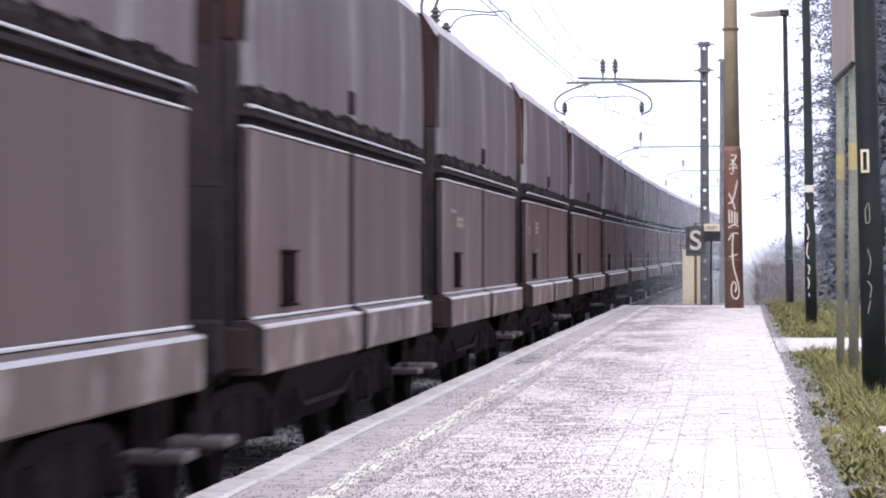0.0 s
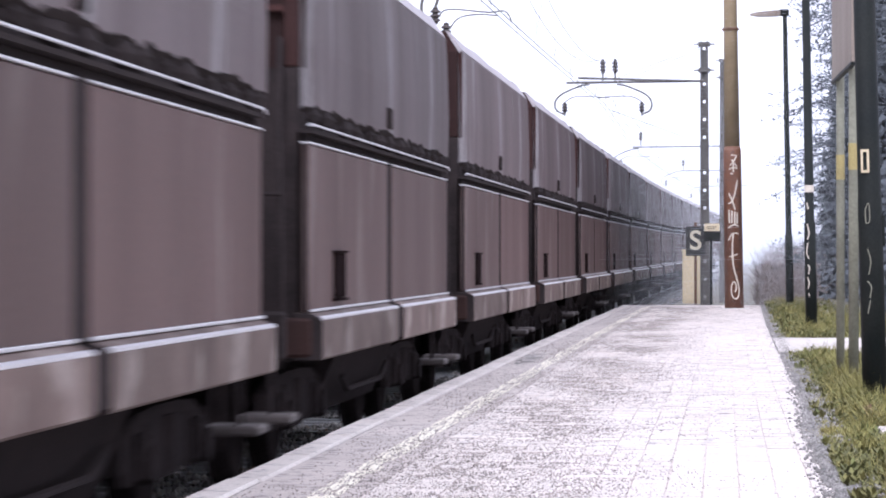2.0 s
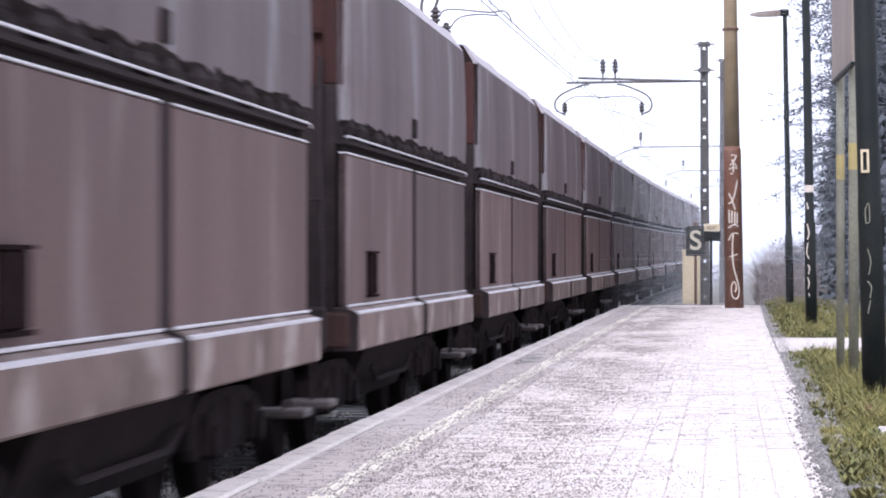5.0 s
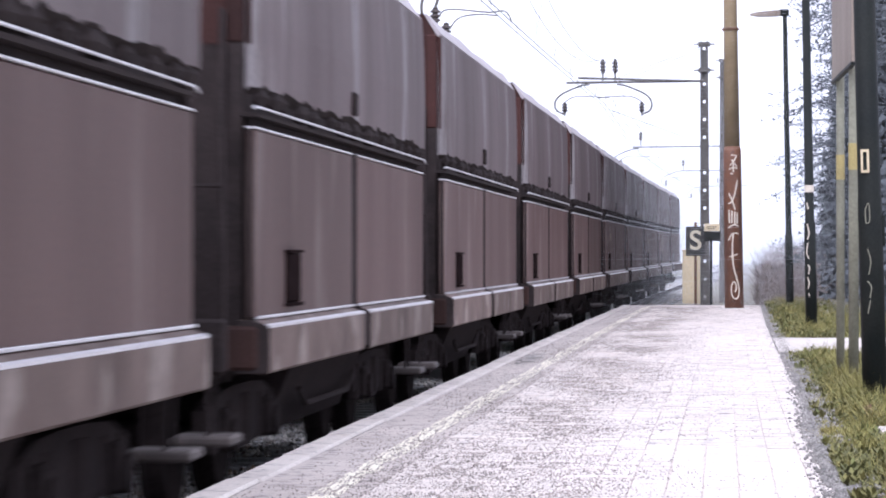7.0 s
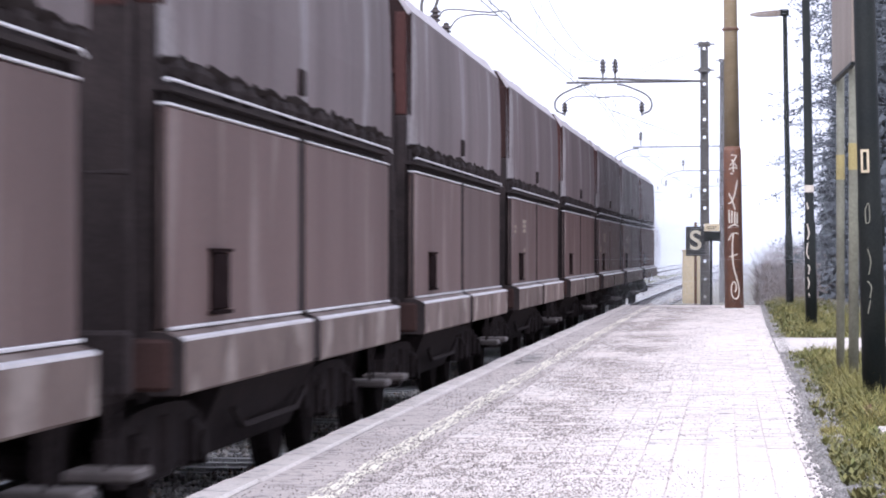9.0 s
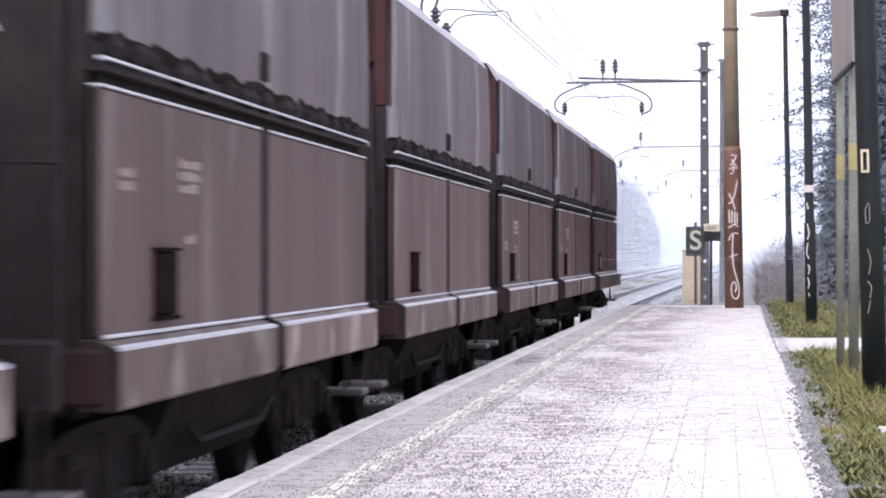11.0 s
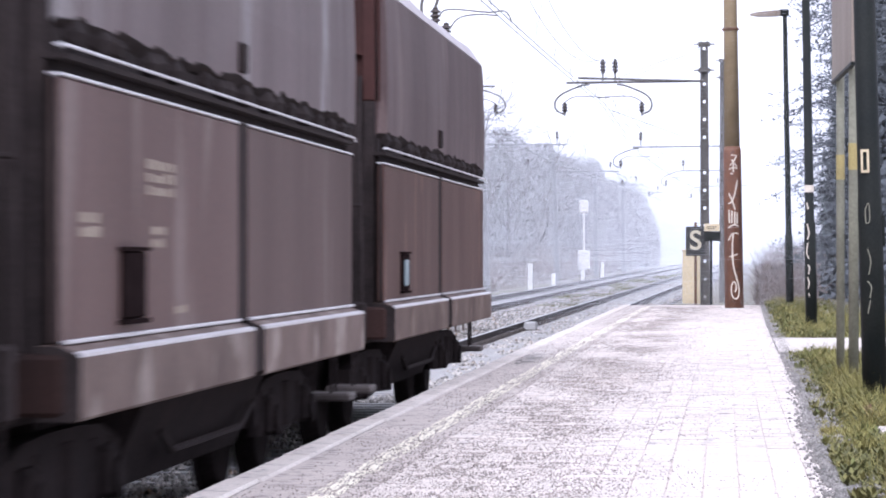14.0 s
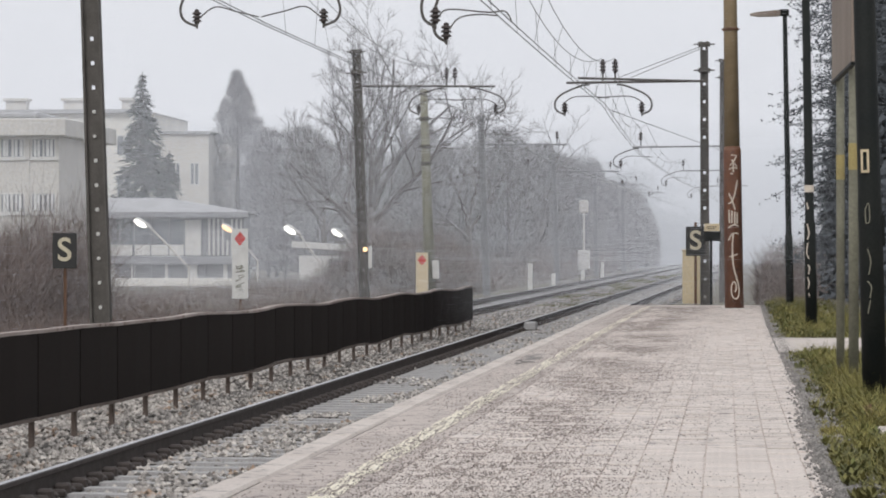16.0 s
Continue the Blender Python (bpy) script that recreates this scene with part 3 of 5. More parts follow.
        b.loft([[(-1.34, q, 2.80), (1.34, q, 2.80), (1.34, q, 3.72), (1.19, q, 3.93), (-1.19, q, 3.93), (-1.34, q, 3.72)] for q in (ya, yb)], 0)
        b.box(-1.31, 1.31, ya + .004, yb - .004, 1.2, 2.80, 1)
        for x in (-1.25, -0.42, 0.42, 1.25):
            yc, yd = sorted((y0 - d * 0.02, y0 + d * 0.07))
            P["post", k] = Build(M_SOOTGAP).box(-0.05, 0.05, yc, yd, 1.1, 2.80, bevel=0.01).mesh("end_post")
            P["post_top", k] = Build(M_ENDRED).box(-0.05, 0.05, yc, yd, 2.803, 3.72, bevel=0.01).mesh("end_post")
        yc, yd = sorted((y0, y0 + d * 0.06))
        P["rib", k] = Build(M_ENDRED).box(-1.3, 1.3, yc, yd, 3.18, 3.22).mesh("end_rib")
        P["end", k] = b.mesh("end_wall")
        b = Build(M_SOOTGAP)
        yc, yd = sorted((-0.35 if k == 0 else 10.85, -0.47 if k == 0 else 10.97))
        b.box(-1.3, 1.3, yc, yd, 0.86, 1.18, bevel=0.02)
        for x in (-1.22, 1.22):
            b.tube([(x, y0 + d * 0.3, 1.1), (x, y0 + d * 0.32, 1.6), (x * 0.97, y0 + d * 0.16, 2.5), (x * 0.97, y0 + d * 0.10, 3.0)], 0.022, 6)
            b.tube([(x * .8, y0 + d * 0.3, 1.1), (x * .8, y0 + d * 0.3, 1.95), (x, y0 + d * 0.32, 1.95)], 0.016, 6)
        P["headstock", k] = b.mesh("headstock")
        b = Build(M_SOOTGAP)
        yy = -0.47 if k == 0 else 10.97
        b.lathe((0, yy, 0), [(0, 0.10), (d * 0.3, 0.10), (d * 0.3, 0.07), (d * 0.57, 0.07), (d * 0.58, 0.21), (d * 0.62, 0.20)], (0, 1, 0), 14)
        P["buffer", k] = b.mesh("buffer")
        b = Build(M_SOOTGAP)
        b.tube([(0, yy, 0.95), (0, yy + d * 0.3, 0.93), (0, yy + d * 0.62, 0.9)], 0.035, 6)
        b.tube([(-.12, yy, 0.9), (-.12, yy + d * 0.25, 0.55), (-.12, yy + d * 0.5, 0.6), (-.1, yy + d * 0.62, 0.85)], 0.022, 6)
        P["coupling", k] = b.mesh("coupling")
    b = Build(M_LOAD)
    rings = []
    for i in range(15):
        y = 0.36 + 10.5 * i / 14
        hgt = 0.30 * math.sin(math.pi * min(1, max(0, (i + 0.4) / 14.8))) ** 0.45
        rings.append([(x, y, 3.55 + hgt * math.cos(x * 1.2) + r.uniform(-.02, .02)) for x in (-1.22, -0.9, -0.5, 0, 0.5, 0.9, 1.22)] + [(1.22, y, 3.3), (-1.22, y, 3.3)])
    b.loft(rings)
    P["load"] = b.mesh("load")
    # plates and brackets
    b = Build(M_PLAQUE)
    b.box(1.386, 1.42, 1.38, 1.92, 1.25, 1.56, bevel=0.01)
    b.box(1.386, 1.43, 1.34, 1.97, 1.561, 1.58)
    b.box(1.386, 1.43, 1.34, 1.97, 1.225, 1.247)
    P["plate"] = b.mesh("label_plate")
    b = Build(M_SOOTGAP)
    b.box(1.37, 1.42, 5.0, 5.18, 2.58, 2.75, bevel=0.01)
    P["bracket"] = b.mesh("bracket")
    b = Build(M_STEP, M_SOOTGAP)
    b.box(1.0, 1.36, 0, 0.42, 0, 0.06, bevel=0.015)
    b.box(1.2, 1.22, 0.05, 0.075, 0, 0.45, 1)
    b.box(1.2, 1.22, 0.345, 0.37, 0, 0.45, 1)
    P["step"] = b.mesh("footstep")
    b = Build(M_SOOTGAP)
    b.tube([(1.18, 3.6, 0.62), (1.18, 4.0, 0.50), (1.18, 6.4, 0.50), (1.18, 6.9, 0.62)], 0.022, 6)
    P["rod"] = b.mesh("brake_rod")
    b = Build(M_UNDER, M_RAILTOP)
    b.lathe((0, 0, 0), [(-0.075, 0.30), (-0.07, 0.44), (-0.02, 0.46), (0.045, 0.47), (0.055, 0.50), (0.075, 0.49), (0.07, 0.12)], (1, 0, 0), 24)
    P["wheel"] = b.mesh("wheel")
    b = Build(M_UNDER)
    for x in (-1.05, 1.05):
        b.loft([[(x - .05, y, z0), (x + .05, y, z0), (x + .05, y, z1), (x - .05, y, z1)] for y, z0, z1 in ((-1.35, 0.42, 0.62), (-0.9, 0.50, 0.72), (-0.35, 0.34, 0.74), (0.35, 0.34, 0.74), (0.9, 0.50, 0.72), (1.35, 0.42, 0.62))])
        for y in (-0.9, 0.9):
            b.box(x - .10, x + .12, y - 0.14, y + 0.14, 0.36, 0.62, bevel=0.03)
            b.lathe((x + (0.10 if x > 0 else -0.10), y, 0.46), [(-0.05, 0.11), (0.05, 0.10)], (1, 0, 0), 12)
            for d in (-0.24, 0.24):
                b.lathe((x, y + d, 0.36), [(0, 0.075), (0.30, 0.075)], (0, 0, 1), 10)
        b.lathe((x, 0, 0.38), [(0, 0.10), (0.30, 0.10)], (0, 0, 1), 10)
    b.box(-1.0, 1.0, -0.18, 0.18, 0.55, 0.80)
    for y in (-0.9, 0.9):
        b.tube([(-0.95, y, 0.46), (0.95, y, 0.46)], 0.08, 8)
    P["bogie"] = b.mesh("bogie")
    return P


def hopper_wagon(P):
    """One wagon; the far side repeats the near side's parts turned about."""
    root = thing("hopper_wagon", None, "dusty brown four-axle hopper wagon loaded with ore, soot-stained", "railway wagon", group="wagons of the goods train")
    flip = Matrix.Translation((0, 10.5, 0)) @ pose(0, 0, 0, 0, 0, 180)
    for k in (0, 1):
        for m in (Matrix.Identity(4), flip):
            for key, name, lab, trims in ((("sill", k), "sill", "dust-grey steel sill with painted reflection blotches", ("sill_edge",)), (("flap", k), "side_flap", "brown discharge flap", ("strip_up", "strip_low"))):
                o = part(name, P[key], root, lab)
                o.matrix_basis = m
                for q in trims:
                    part("edge_strip", P[q, k], o, "steel edge painted bright as a sky glint")
        wall = part("end_wall", P["end", k], root, "red oxide end wall, black below")
        part("end_rib", P["rib", k], wall)
        for x in (-1.25, -0.42, 0.42, 1.25):
            part("end_post", P["post", k], wall).matrix_basis = Matrix.Translation((x, 0, 0))
            part("end_post", P["post_top", k], wall).matrix_basis = Matrix.Translation((x, 0, 0))
        part("headstock", P["headstock", k], root, "sooty headstock with grab rails")
        part("coupling", P["coupling", k], root)
        for x in (-0.875, 0.875):
            part("buffer", P["buffer", k], root).matrix_basis = Matrix.Translation((x, 0, 1.02))
    part("underframe", P["underframe"], root, "black underframe")
    part("lower_hopper", P["core"], root, "black lower hopper")
    part("chute", P["chute"], root, "black discharge chute")
    for y in (0.13, 10.37):
        part("end_beam", P["beam"], root).matrix_basis = Matrix.Translation((0, y, 0))
    for m in (Matrix.Identity(4), flip):
        part("pillar", P["pillar"], root).matrix_basis = m
        part("spacer", P["spacer"], root).matrix_basis = m
    part("hopper", P["hopper"], root, "grey-brown hopper with lumpy soot-black lower edge")
    part("top_plate", P["top_plate"], root, "sloping top edge with sky light put into its pale colour")
    part("load", P["load"], root, "pale heap of ore")
    for m in (Matrix.Identity(4), flip):
        part("edge_pipe", P["pipe"], root, "thin pipe painted bright as a sky glint").matrix_basis = m
        part("label_plate", P["plate"], root, "dark label holder").matrix_basis = m
        part("bracket", P["bracket"], root).matrix_basis = m
        part("brake_rod", P["rod"], root).matrix_basis = m
        for y, z in ((-0.60, 0.46), (10.70, 0.46)):
            part("footstep", P["step"], root, "pale worn footstep").matrix_basis = m @ Matrix.Translation((0, y, z))
    for y in (1.55, 8.95):
        bogie = part("bogie", P["bogie"], root, "black two-axle bogie")
        bogie.matrix_basis = Matrix.Translation((0, y, 0))
        for a in (-0.9, 0.9):
            for x, turn in ((0.75, 180), (-0.75, 0)):
                part("wheel", P["wheel"], bogie).matrix_basis = Matrix.Translation((x, a, 0.46)) @ pose(0, 0, 0, 0, 0, turn)
    return root


def train():
    P = wagon_meshes()
    first = hopper_wagon(P)
    cars = [(-2, first)] + [(k, copy_thing(first, Matrix.Identity(4))) for k in range(-1, LAST + 1)]
    last = cars[-1][1]
    last["label"] = "last hopper wagon, rust-red, with a pale plate on its side"
    paint = {M_PANEL: M_LASTPANEL, M_UPPER: M_LASTUPPER, M_SILL: M_LASTSILL}
    for o in last.children:
        if o.name.split(".")[0] in ("side_flap", "hopper", "sill"):
            o.data = o.data.copy()
            for i, m in enumerate(o.data.materials):
                o.data.materials[i] = paint.get(m, m)
    r = random.Random(13)
    stencils = []
    for patches in (((2.05, 2.85, 1.83, 2.04), (0.45, 0.92, 1.62, 1.74), (2.2, 2.62, 1.58, 1.70), (2.85, 3.2, 1.25, 1.33)), ((2.1, 2.75, 1.86, 2.03), (0.5, 0.85, 1.84, 1.95), (2.3, 2.6, 1.6, 1.68)), ((1.0, 1.6, 1.98, 2.06), (1.75, 2.5, 1.84, 1.98))):
        meshes = []
        for y0, y1, z0, z1 in patches:
            b = Build(M_CHALK)
            z = z0
            while z < z1 - 0.03:
                y = y0
                while y < y1 - 0.05:
                    w = min(y1 - y, r.uniform(0.10, 0.30))
                    b.box(1.392, 1.3945, y, y + w, z, z + r.uniform(0.035, 0.05))
                    y += w + r.uniform(0.02, 0.07)
                z += 0.062
            meshes.append(b.mesh("marking"))
        stencils.append(meshes)
    for k, car in cars:
        for me in {1: stencils[2], 2: stencils[1], 13: stencils[1], 15: stencils[0], 16: stencils[0]}.get(k, ()):
            part("marking", me, car, "faded tan stencilled bars")
    b = Build(M_PLAQUE2)
    b.box(1.415, 1.424, 1.47, 1.80, 1.29, 1.51, bevel=0.004)
    part("pale_plate", b, last, "pale blue-white plate in the label holder")
    return cars


CARS = train()


def wagon_pose(k, t):
    y = FIRST + k * WAGON - travelled(t)
    m = y + 5.25
    return Matrix.Translation(at(m, 0, 0)) @ pose(0, 0, 0, math.degrees(math.atan(cz(m + .5) - cz(m - .5))), 0, heading(m)) @ Matrix.Translation((0, -5.25, 0))

# ---------- masts, overhead line ----------
def lean_pose(y, off, h, lean):
    """Foot at the given place, leaning to the left by lean degrees."""
    return Matrix.Translation(at(y, off, h)) @ pose(0, 0, 0, 0, -lean, heading(y))


def steel_mast(y, off, h, height, lean, width=0.23, depth=0.22, holes=True):
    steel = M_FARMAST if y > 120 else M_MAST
    root = thing("catenary_mast", None, "weathered steel catenary mast with a row of holes", "mast", group="catenary masts")
    root.matrix_basis = lean_pose(y, off, h, lean)
    for s in (-1, 1):
        b = Build(steel)
        w0, w1 = width / 2, width / 2 * 0.82
        a, c = sorted((s * w0, s * (w0 - 0.045)))
        b.loft([[(x * k, -depth / 2, z), (x2 * k, -depth / 2, z), (x2 * k, depth / 2, z), (x * k, depth / 2, z)] for z, k, x, x2 in ((-0.3, 1, a, c), (height, 0.82, a, c))])
        part("flange", b, root)
    b = Build(steel)
    z = -0.3
    k = 0
    while z < height:
        f = 1 - 0.18 * max(0, z) / height
        w = (width / 2 - 0.044) * f
        z1 = min(height - 0.02, z + 0.36)
        b.box(-w, w, -0.012, 0.012, z, z1)
        if z1 + 0.07 < height:
            if holes and k % 5 != 4:
                b.box(-w, -0.032, -0.012, 0.012, z1, z1 + 0.07)
                b.box(0.032, w, -0.012, 0.012, z1, z1 + 0.07)
            else:
                b.box(-w, w, -0.012, 0.012, z1, z1 + 0.07)
        z = z1 + 0.07
        k += 1
    part("web", b, root)
    if y < 60:
        # White discs added so the lower holes stay pale against dark scrub.
        disc = Build(M_WHITE)
        disc.lathe((0, -0.02, 0), [(-0.02, 0.028), (0.0, 0.034), (0.03, 0.034)], (0, 1, 0), 10)
        disc = disc.mesh("bolt_head")
        for k in range(11):
            o = part("bolt_head", disc, root)
            o.matrix_basis = Matrix.Translation((0, 0, 0.095 + 0.43 * k))
    for q in (height - 0.12, height - 0.75):
        b = Build(steel)
        b.box(-width / 2 - 0.03, width / 2 + 0.03, -depth / 2 - 0.02, depth / 2 + 0.02, q, q + 0.10, bevel=0.01)
        b.tube([(-width / 2 - 0.14, 0, q + 0.05), (width / 2 + 0.14, 0, q + 0.05)], 0.018, 6)
        part("clamp", b, root)
    b = Build(M_CONCRETE)
    b.box(-0.35, 0.35, -0.35, 0.35, -0.5, 0.02, bevel=0.04)
    part("footing", b, root, "concrete footing")
    return root


def insulator_profile(h, r, n=3):
    prof = [(0, r * 0.45)]
    for i in range(n):
        z = h * (0.12 + 0.76 * i / n)
        prof += [(z, r * 0.5), (z + h * 0.05, r), (z + h * 0.16, r * 0.8), (z + h * 0.2, r * 0.5)]
    return prof + [(h * 0.95, r * 0.45), (h, r * 0.2)]


def insulator(parent, c, h, r, down=False):
    b = Build(M_INSULATOR)
    b.lathe(c, insulator_profile(h, r), (0, 0, -1 if down else 1), 10)
    return part("insulator", b, parent, "dark brown ribbed insulator", smooth=False)


def smooth_path(pts, n=5):
    """Catmull-Rom through the points."""
    P = [Vector(q) for q in pts]
    out = []
    for i in range(len(P) - 1):
        a, b, c, d = P[max(i - 1, 0)], P[i], P[i + 1], P[min(i + 2, len(P) - 1)]
        for k in range(n):
            t = k / n
            out.append(0.5 * ((2 * b) + (c - a) * t + (2 * a - 5 * b + 4 * c - d) * t * t + (3 * b - a - 3 * c + d) * t ** 3))
    return out + [P[-1]]


def cantilever(y, mast_off, end_off, arm_h, mid, half, drop, uprights, double=False, hoops=(-1, 1), thick=1.0, reach=0.12, steady=()):
    """A cross arm at y from the mast to end_off, with hoops that carry insulators and steady arms."""
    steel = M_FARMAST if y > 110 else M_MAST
    root = thing("cantilever", None, "dark steel cantilever arm with curved hoops and insulators", "cantilever", group="overhead line cantilevers")
    b = Build(steel)
    b.tube([at(y, mast_off, arm_h), at(y, end_off, arm_h - 0.03)], 0.030 * thick, 8)
    part("arm", b, root)
    if double:
        b = Build(steel)
        b.tube([at(y - 0.25, mast_off, arm_h - 0.02), at(y - 0.25, end_off + 0.3, arm_h + 0.07)], 0.028, 8)
        part("arm", b, root)
    for o in uprights:
        b = Build(steel)
        b.tube([at(y, o, arm_h), at(y, o, arm_h + 0.2)], 0.025, 6)
        part("pin", b, root)
        insulator(root, at(y, o, arm_h + 0.2), 0.34, 0.085)
    for s in hoops:
        b = Build(steel)
        pts = [at(y, mid + s * half * 0.28, arm_h - 0.08), at(y, mid + s * half * 0.45, arm_h - 0.10), at(y, mid + s * half * 0.85, arm_h - 0.30), at(y, mid + s * half, arm_h - drop * 0.62), at(y, mid + s * half * 0.97, arm_h - drop * 0.88), at(y, mid + s * half * 0.80, arm_h - drop)]
        b.tube(smooth_path(pts), 0.024 * thick, 7)
        part("hoop", b, root, smooth=True)
        c = at(y, mid + s * half * 0.80, arm_h - drop - 0.04)
        b = Build(steel)
        b.tube([c, c + Vector((0, 0, 0.12))], 0.022, 6)
        part("pin", b, root)
        insulator(root, c + Vector((0, 0, 0.08)), 0.26, 0.088 * thick)
        b = Build(steel)
        pts = [c + Vector((0, 0, 0.34)), at(y, mid + s * half * 0.62, arm_h - drop + 0.42), at(y, mid + s * half * 0.35, arm_h - drop + 0.44), at(y, mid - s * half * reach, arm_h - drop + 0.40)]
        if steady:
            pts = [c + Vector((-s * d, 0, h)) for d, h in steady]
        b.tube(smooth_path(pts, 4), 0.013 * thick, 6)
        part("steady_arm", b, root)
    return root


def overhead():
    for y, top in ((56, 9.2), (95, 7.95), (136, 7.65), (178, 7.25), (214, 6.95), (250, 7.1)):
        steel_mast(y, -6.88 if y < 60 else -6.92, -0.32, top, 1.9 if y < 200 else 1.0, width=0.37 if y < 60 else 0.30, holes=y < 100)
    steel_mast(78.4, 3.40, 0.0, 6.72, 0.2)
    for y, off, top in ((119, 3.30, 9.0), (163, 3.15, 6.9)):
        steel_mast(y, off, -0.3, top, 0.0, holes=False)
    olive = thing("concrete_mast", None, "mossy olive-grey concrete mast beside the far track", "mast")
    olive.matrix_basis = lean_pose(114.3, -6.98, -0.32, 1.9)
    b = Build(M_OLIVE)
    b.tube([(0, 0, -0.2), (0, 0, 3.5), (0, 0, 7.7)], [0.21, 0.175, 0.135], 14)
    part("shaft", b, olive, smooth=True)
    for z in (5.0, 5.6, 6.6):
        b = Build(M_MAST)
        b.lathe((0, 0, z), [(0, 0.19), (0.12, 0.19)], sides=12)
        b.tube([(-0.3, 0, z + 0.06), (0.3, 0, z + 0.06)], 0.02, 6)
        part("clamp", b, olive)
    b = Build(M_WHITE)
    b.box(0.13, 0.36, -0.25, -0.2, 0.95, 1.6, bevel=0.02)
    part("white_plate", b, olive, "small white plate")
    cantilever(56, -6.9, -2.3, 6.55, -4.08, 1.40, 0.98, (-4.4, -3.6), thick=1.0, steady=((0.06, 0.20), (0.33, 0.38), (0.68, 0.30), (1.10, 0.20)))
    cantilever(95, -7.15, -3.05, 6.53, -4.18, 1.42, 0.84, (-4.5, -4.25))
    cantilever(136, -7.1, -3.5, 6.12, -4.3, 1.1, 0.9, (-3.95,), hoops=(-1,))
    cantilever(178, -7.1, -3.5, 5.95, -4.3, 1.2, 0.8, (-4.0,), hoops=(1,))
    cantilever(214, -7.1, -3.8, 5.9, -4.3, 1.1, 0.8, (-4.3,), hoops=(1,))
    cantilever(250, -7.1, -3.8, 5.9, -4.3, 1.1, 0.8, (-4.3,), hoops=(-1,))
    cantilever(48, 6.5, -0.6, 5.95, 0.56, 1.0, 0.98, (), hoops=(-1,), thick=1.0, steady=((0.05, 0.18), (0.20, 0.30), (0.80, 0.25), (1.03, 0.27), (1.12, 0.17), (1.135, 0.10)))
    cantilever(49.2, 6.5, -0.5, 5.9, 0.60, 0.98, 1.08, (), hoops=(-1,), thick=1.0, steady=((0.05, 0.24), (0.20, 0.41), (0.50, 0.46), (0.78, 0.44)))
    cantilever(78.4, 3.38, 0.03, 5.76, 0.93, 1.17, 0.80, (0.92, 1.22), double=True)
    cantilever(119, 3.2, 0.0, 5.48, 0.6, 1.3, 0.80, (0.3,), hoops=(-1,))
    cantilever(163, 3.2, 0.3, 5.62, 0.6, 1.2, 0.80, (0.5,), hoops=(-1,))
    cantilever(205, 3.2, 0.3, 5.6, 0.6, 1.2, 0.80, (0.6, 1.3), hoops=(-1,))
    # wires between supports, with droppers
    def line(supports, sag, label):
        """supports: (y, offset from the track's centre, height of the contact wires, height of the messengers, messengers' offset)."""
        root = thing("overhead_line", None, label, "overhead wire", group="overhead lines")

        def point(i, t, top, d):
            a, c = supports[i], supports[i + 1]
            q = [u + (v - u) * t for u, v in zip(a, c)]
            return at(q[0], (q[4] if top else q[1]) + d, q[3] - sag * 4 * t * (1 - t) if top else q[2])

        for top, d in ((False, -0.05), (False, 0.05), (True, -0.16), (True, 0.16)):
            b = Build(M_WIRE)
            b.tube([point(i, k / 12, top, d) for i in range(len(supports) - 1) for k in range(12)], 0.0075 if top else 0.009, 5)
            part("messenger_wire" if top else "contact_wire", b, root)
        dm = Build(M_WIRE)
        for i in range(len(supports) - 1):
            for k in range(1, 12):
                dm.tube([point(i, k / 12, False, 0.05 * (-1) ** k), point(i, k / 12, True, 0.16 * (-1) ** k)], 0.0045, 4)
        tagged(part("droppers", dm, root), kind="stuff")
    line(((18, 0.60, 5.05, 6.25, 0.7), (48, 0.86, 5.03, 6.25, 0.9), (78.4, 0.94, 5.20, 6.32, 1.05), (119, 0.22, 5.25, 6.30, 0.35), (163, 0.20, 5.15, 6.2, 0.45), (205, 0.6, 5.1, 6.15, 0.6), (250, 0.4, 5.1, 6.15, 0.5), (320, 0.6, 5.1, 6.15, 0.5)), 0.66, "twin contact wires, messenger wires and droppers over the near track")
    line(((16, -3.9, 5.6, 6.95, -4.1), (56, -4.03, 5.62, 7.05, -4.0), (95, -4.08, 5.80, 7.17, -4.40), (136, -4.5, 5.5, 6.7, -4.0), (178, -4.2, 5.4, 6.5, -4.1), (214, -4.3, 5.35, 6.4, -4.3), (250, -4.2, 5.35, 6.4, -4.3), (320, -4.3, 5.35, 6.4, -4.3)), 0.75, "twin contact wires, messenger wires and droppers over the far track")
    g = thing("stay_wires", None, "thin stay wires from the mast head", "wire")
    for a, c in (((78.4, 3.3, 6.6), (78.4, 1.3, 5.85)), ((78.4, 3.3, 6.55), (78.4, 1.6, 5.85)), ((78.4, 1.0, 5.1), (119, 3.3, 5.3))):
        b = Build(M_WIRE)
        b.tube([at(*a), at(*c)], 0.009, 5)
        part("wire", b, g)


overhead()


# ---------- poles and signs on the platform ----------
def text_mesh(body, size, depth=0.004):
    cu = bpy.data.curves.new("letter", "FONT")
    cu.body, cu.size, cu.extrude, cu.align_x, cu.align_y = body, size, depth, "CENTER", "CENTER"
    cu.offset = 0.012 * size
    ob = bpy.data.objects.new("letter", cu)
    me = bpy.data.meshes.new_from_object(ob)
    bpy.data.objects.remove(ob)
    me.materials.clear()
    me.materials.append(M_LETTER)
    return me


def s_sign(y, off, h, board_low, w, hgt, label, post_h=None):
    root = thing("whistle_sign", None, label, "railway sign", group="letter signs")
    root.matrix_basis = Matrix.Translation(at(y, off, h))
    b = Build(M_RUST)
    b.tube([(0, 0.03, -0.1), (0, 0.03, board_low + hgt + (0.1 if post_h else 0))], 0.032, 8)
    part("post", b, root, "rusty steel post")
    b = Build(M_SIGNBLACK)
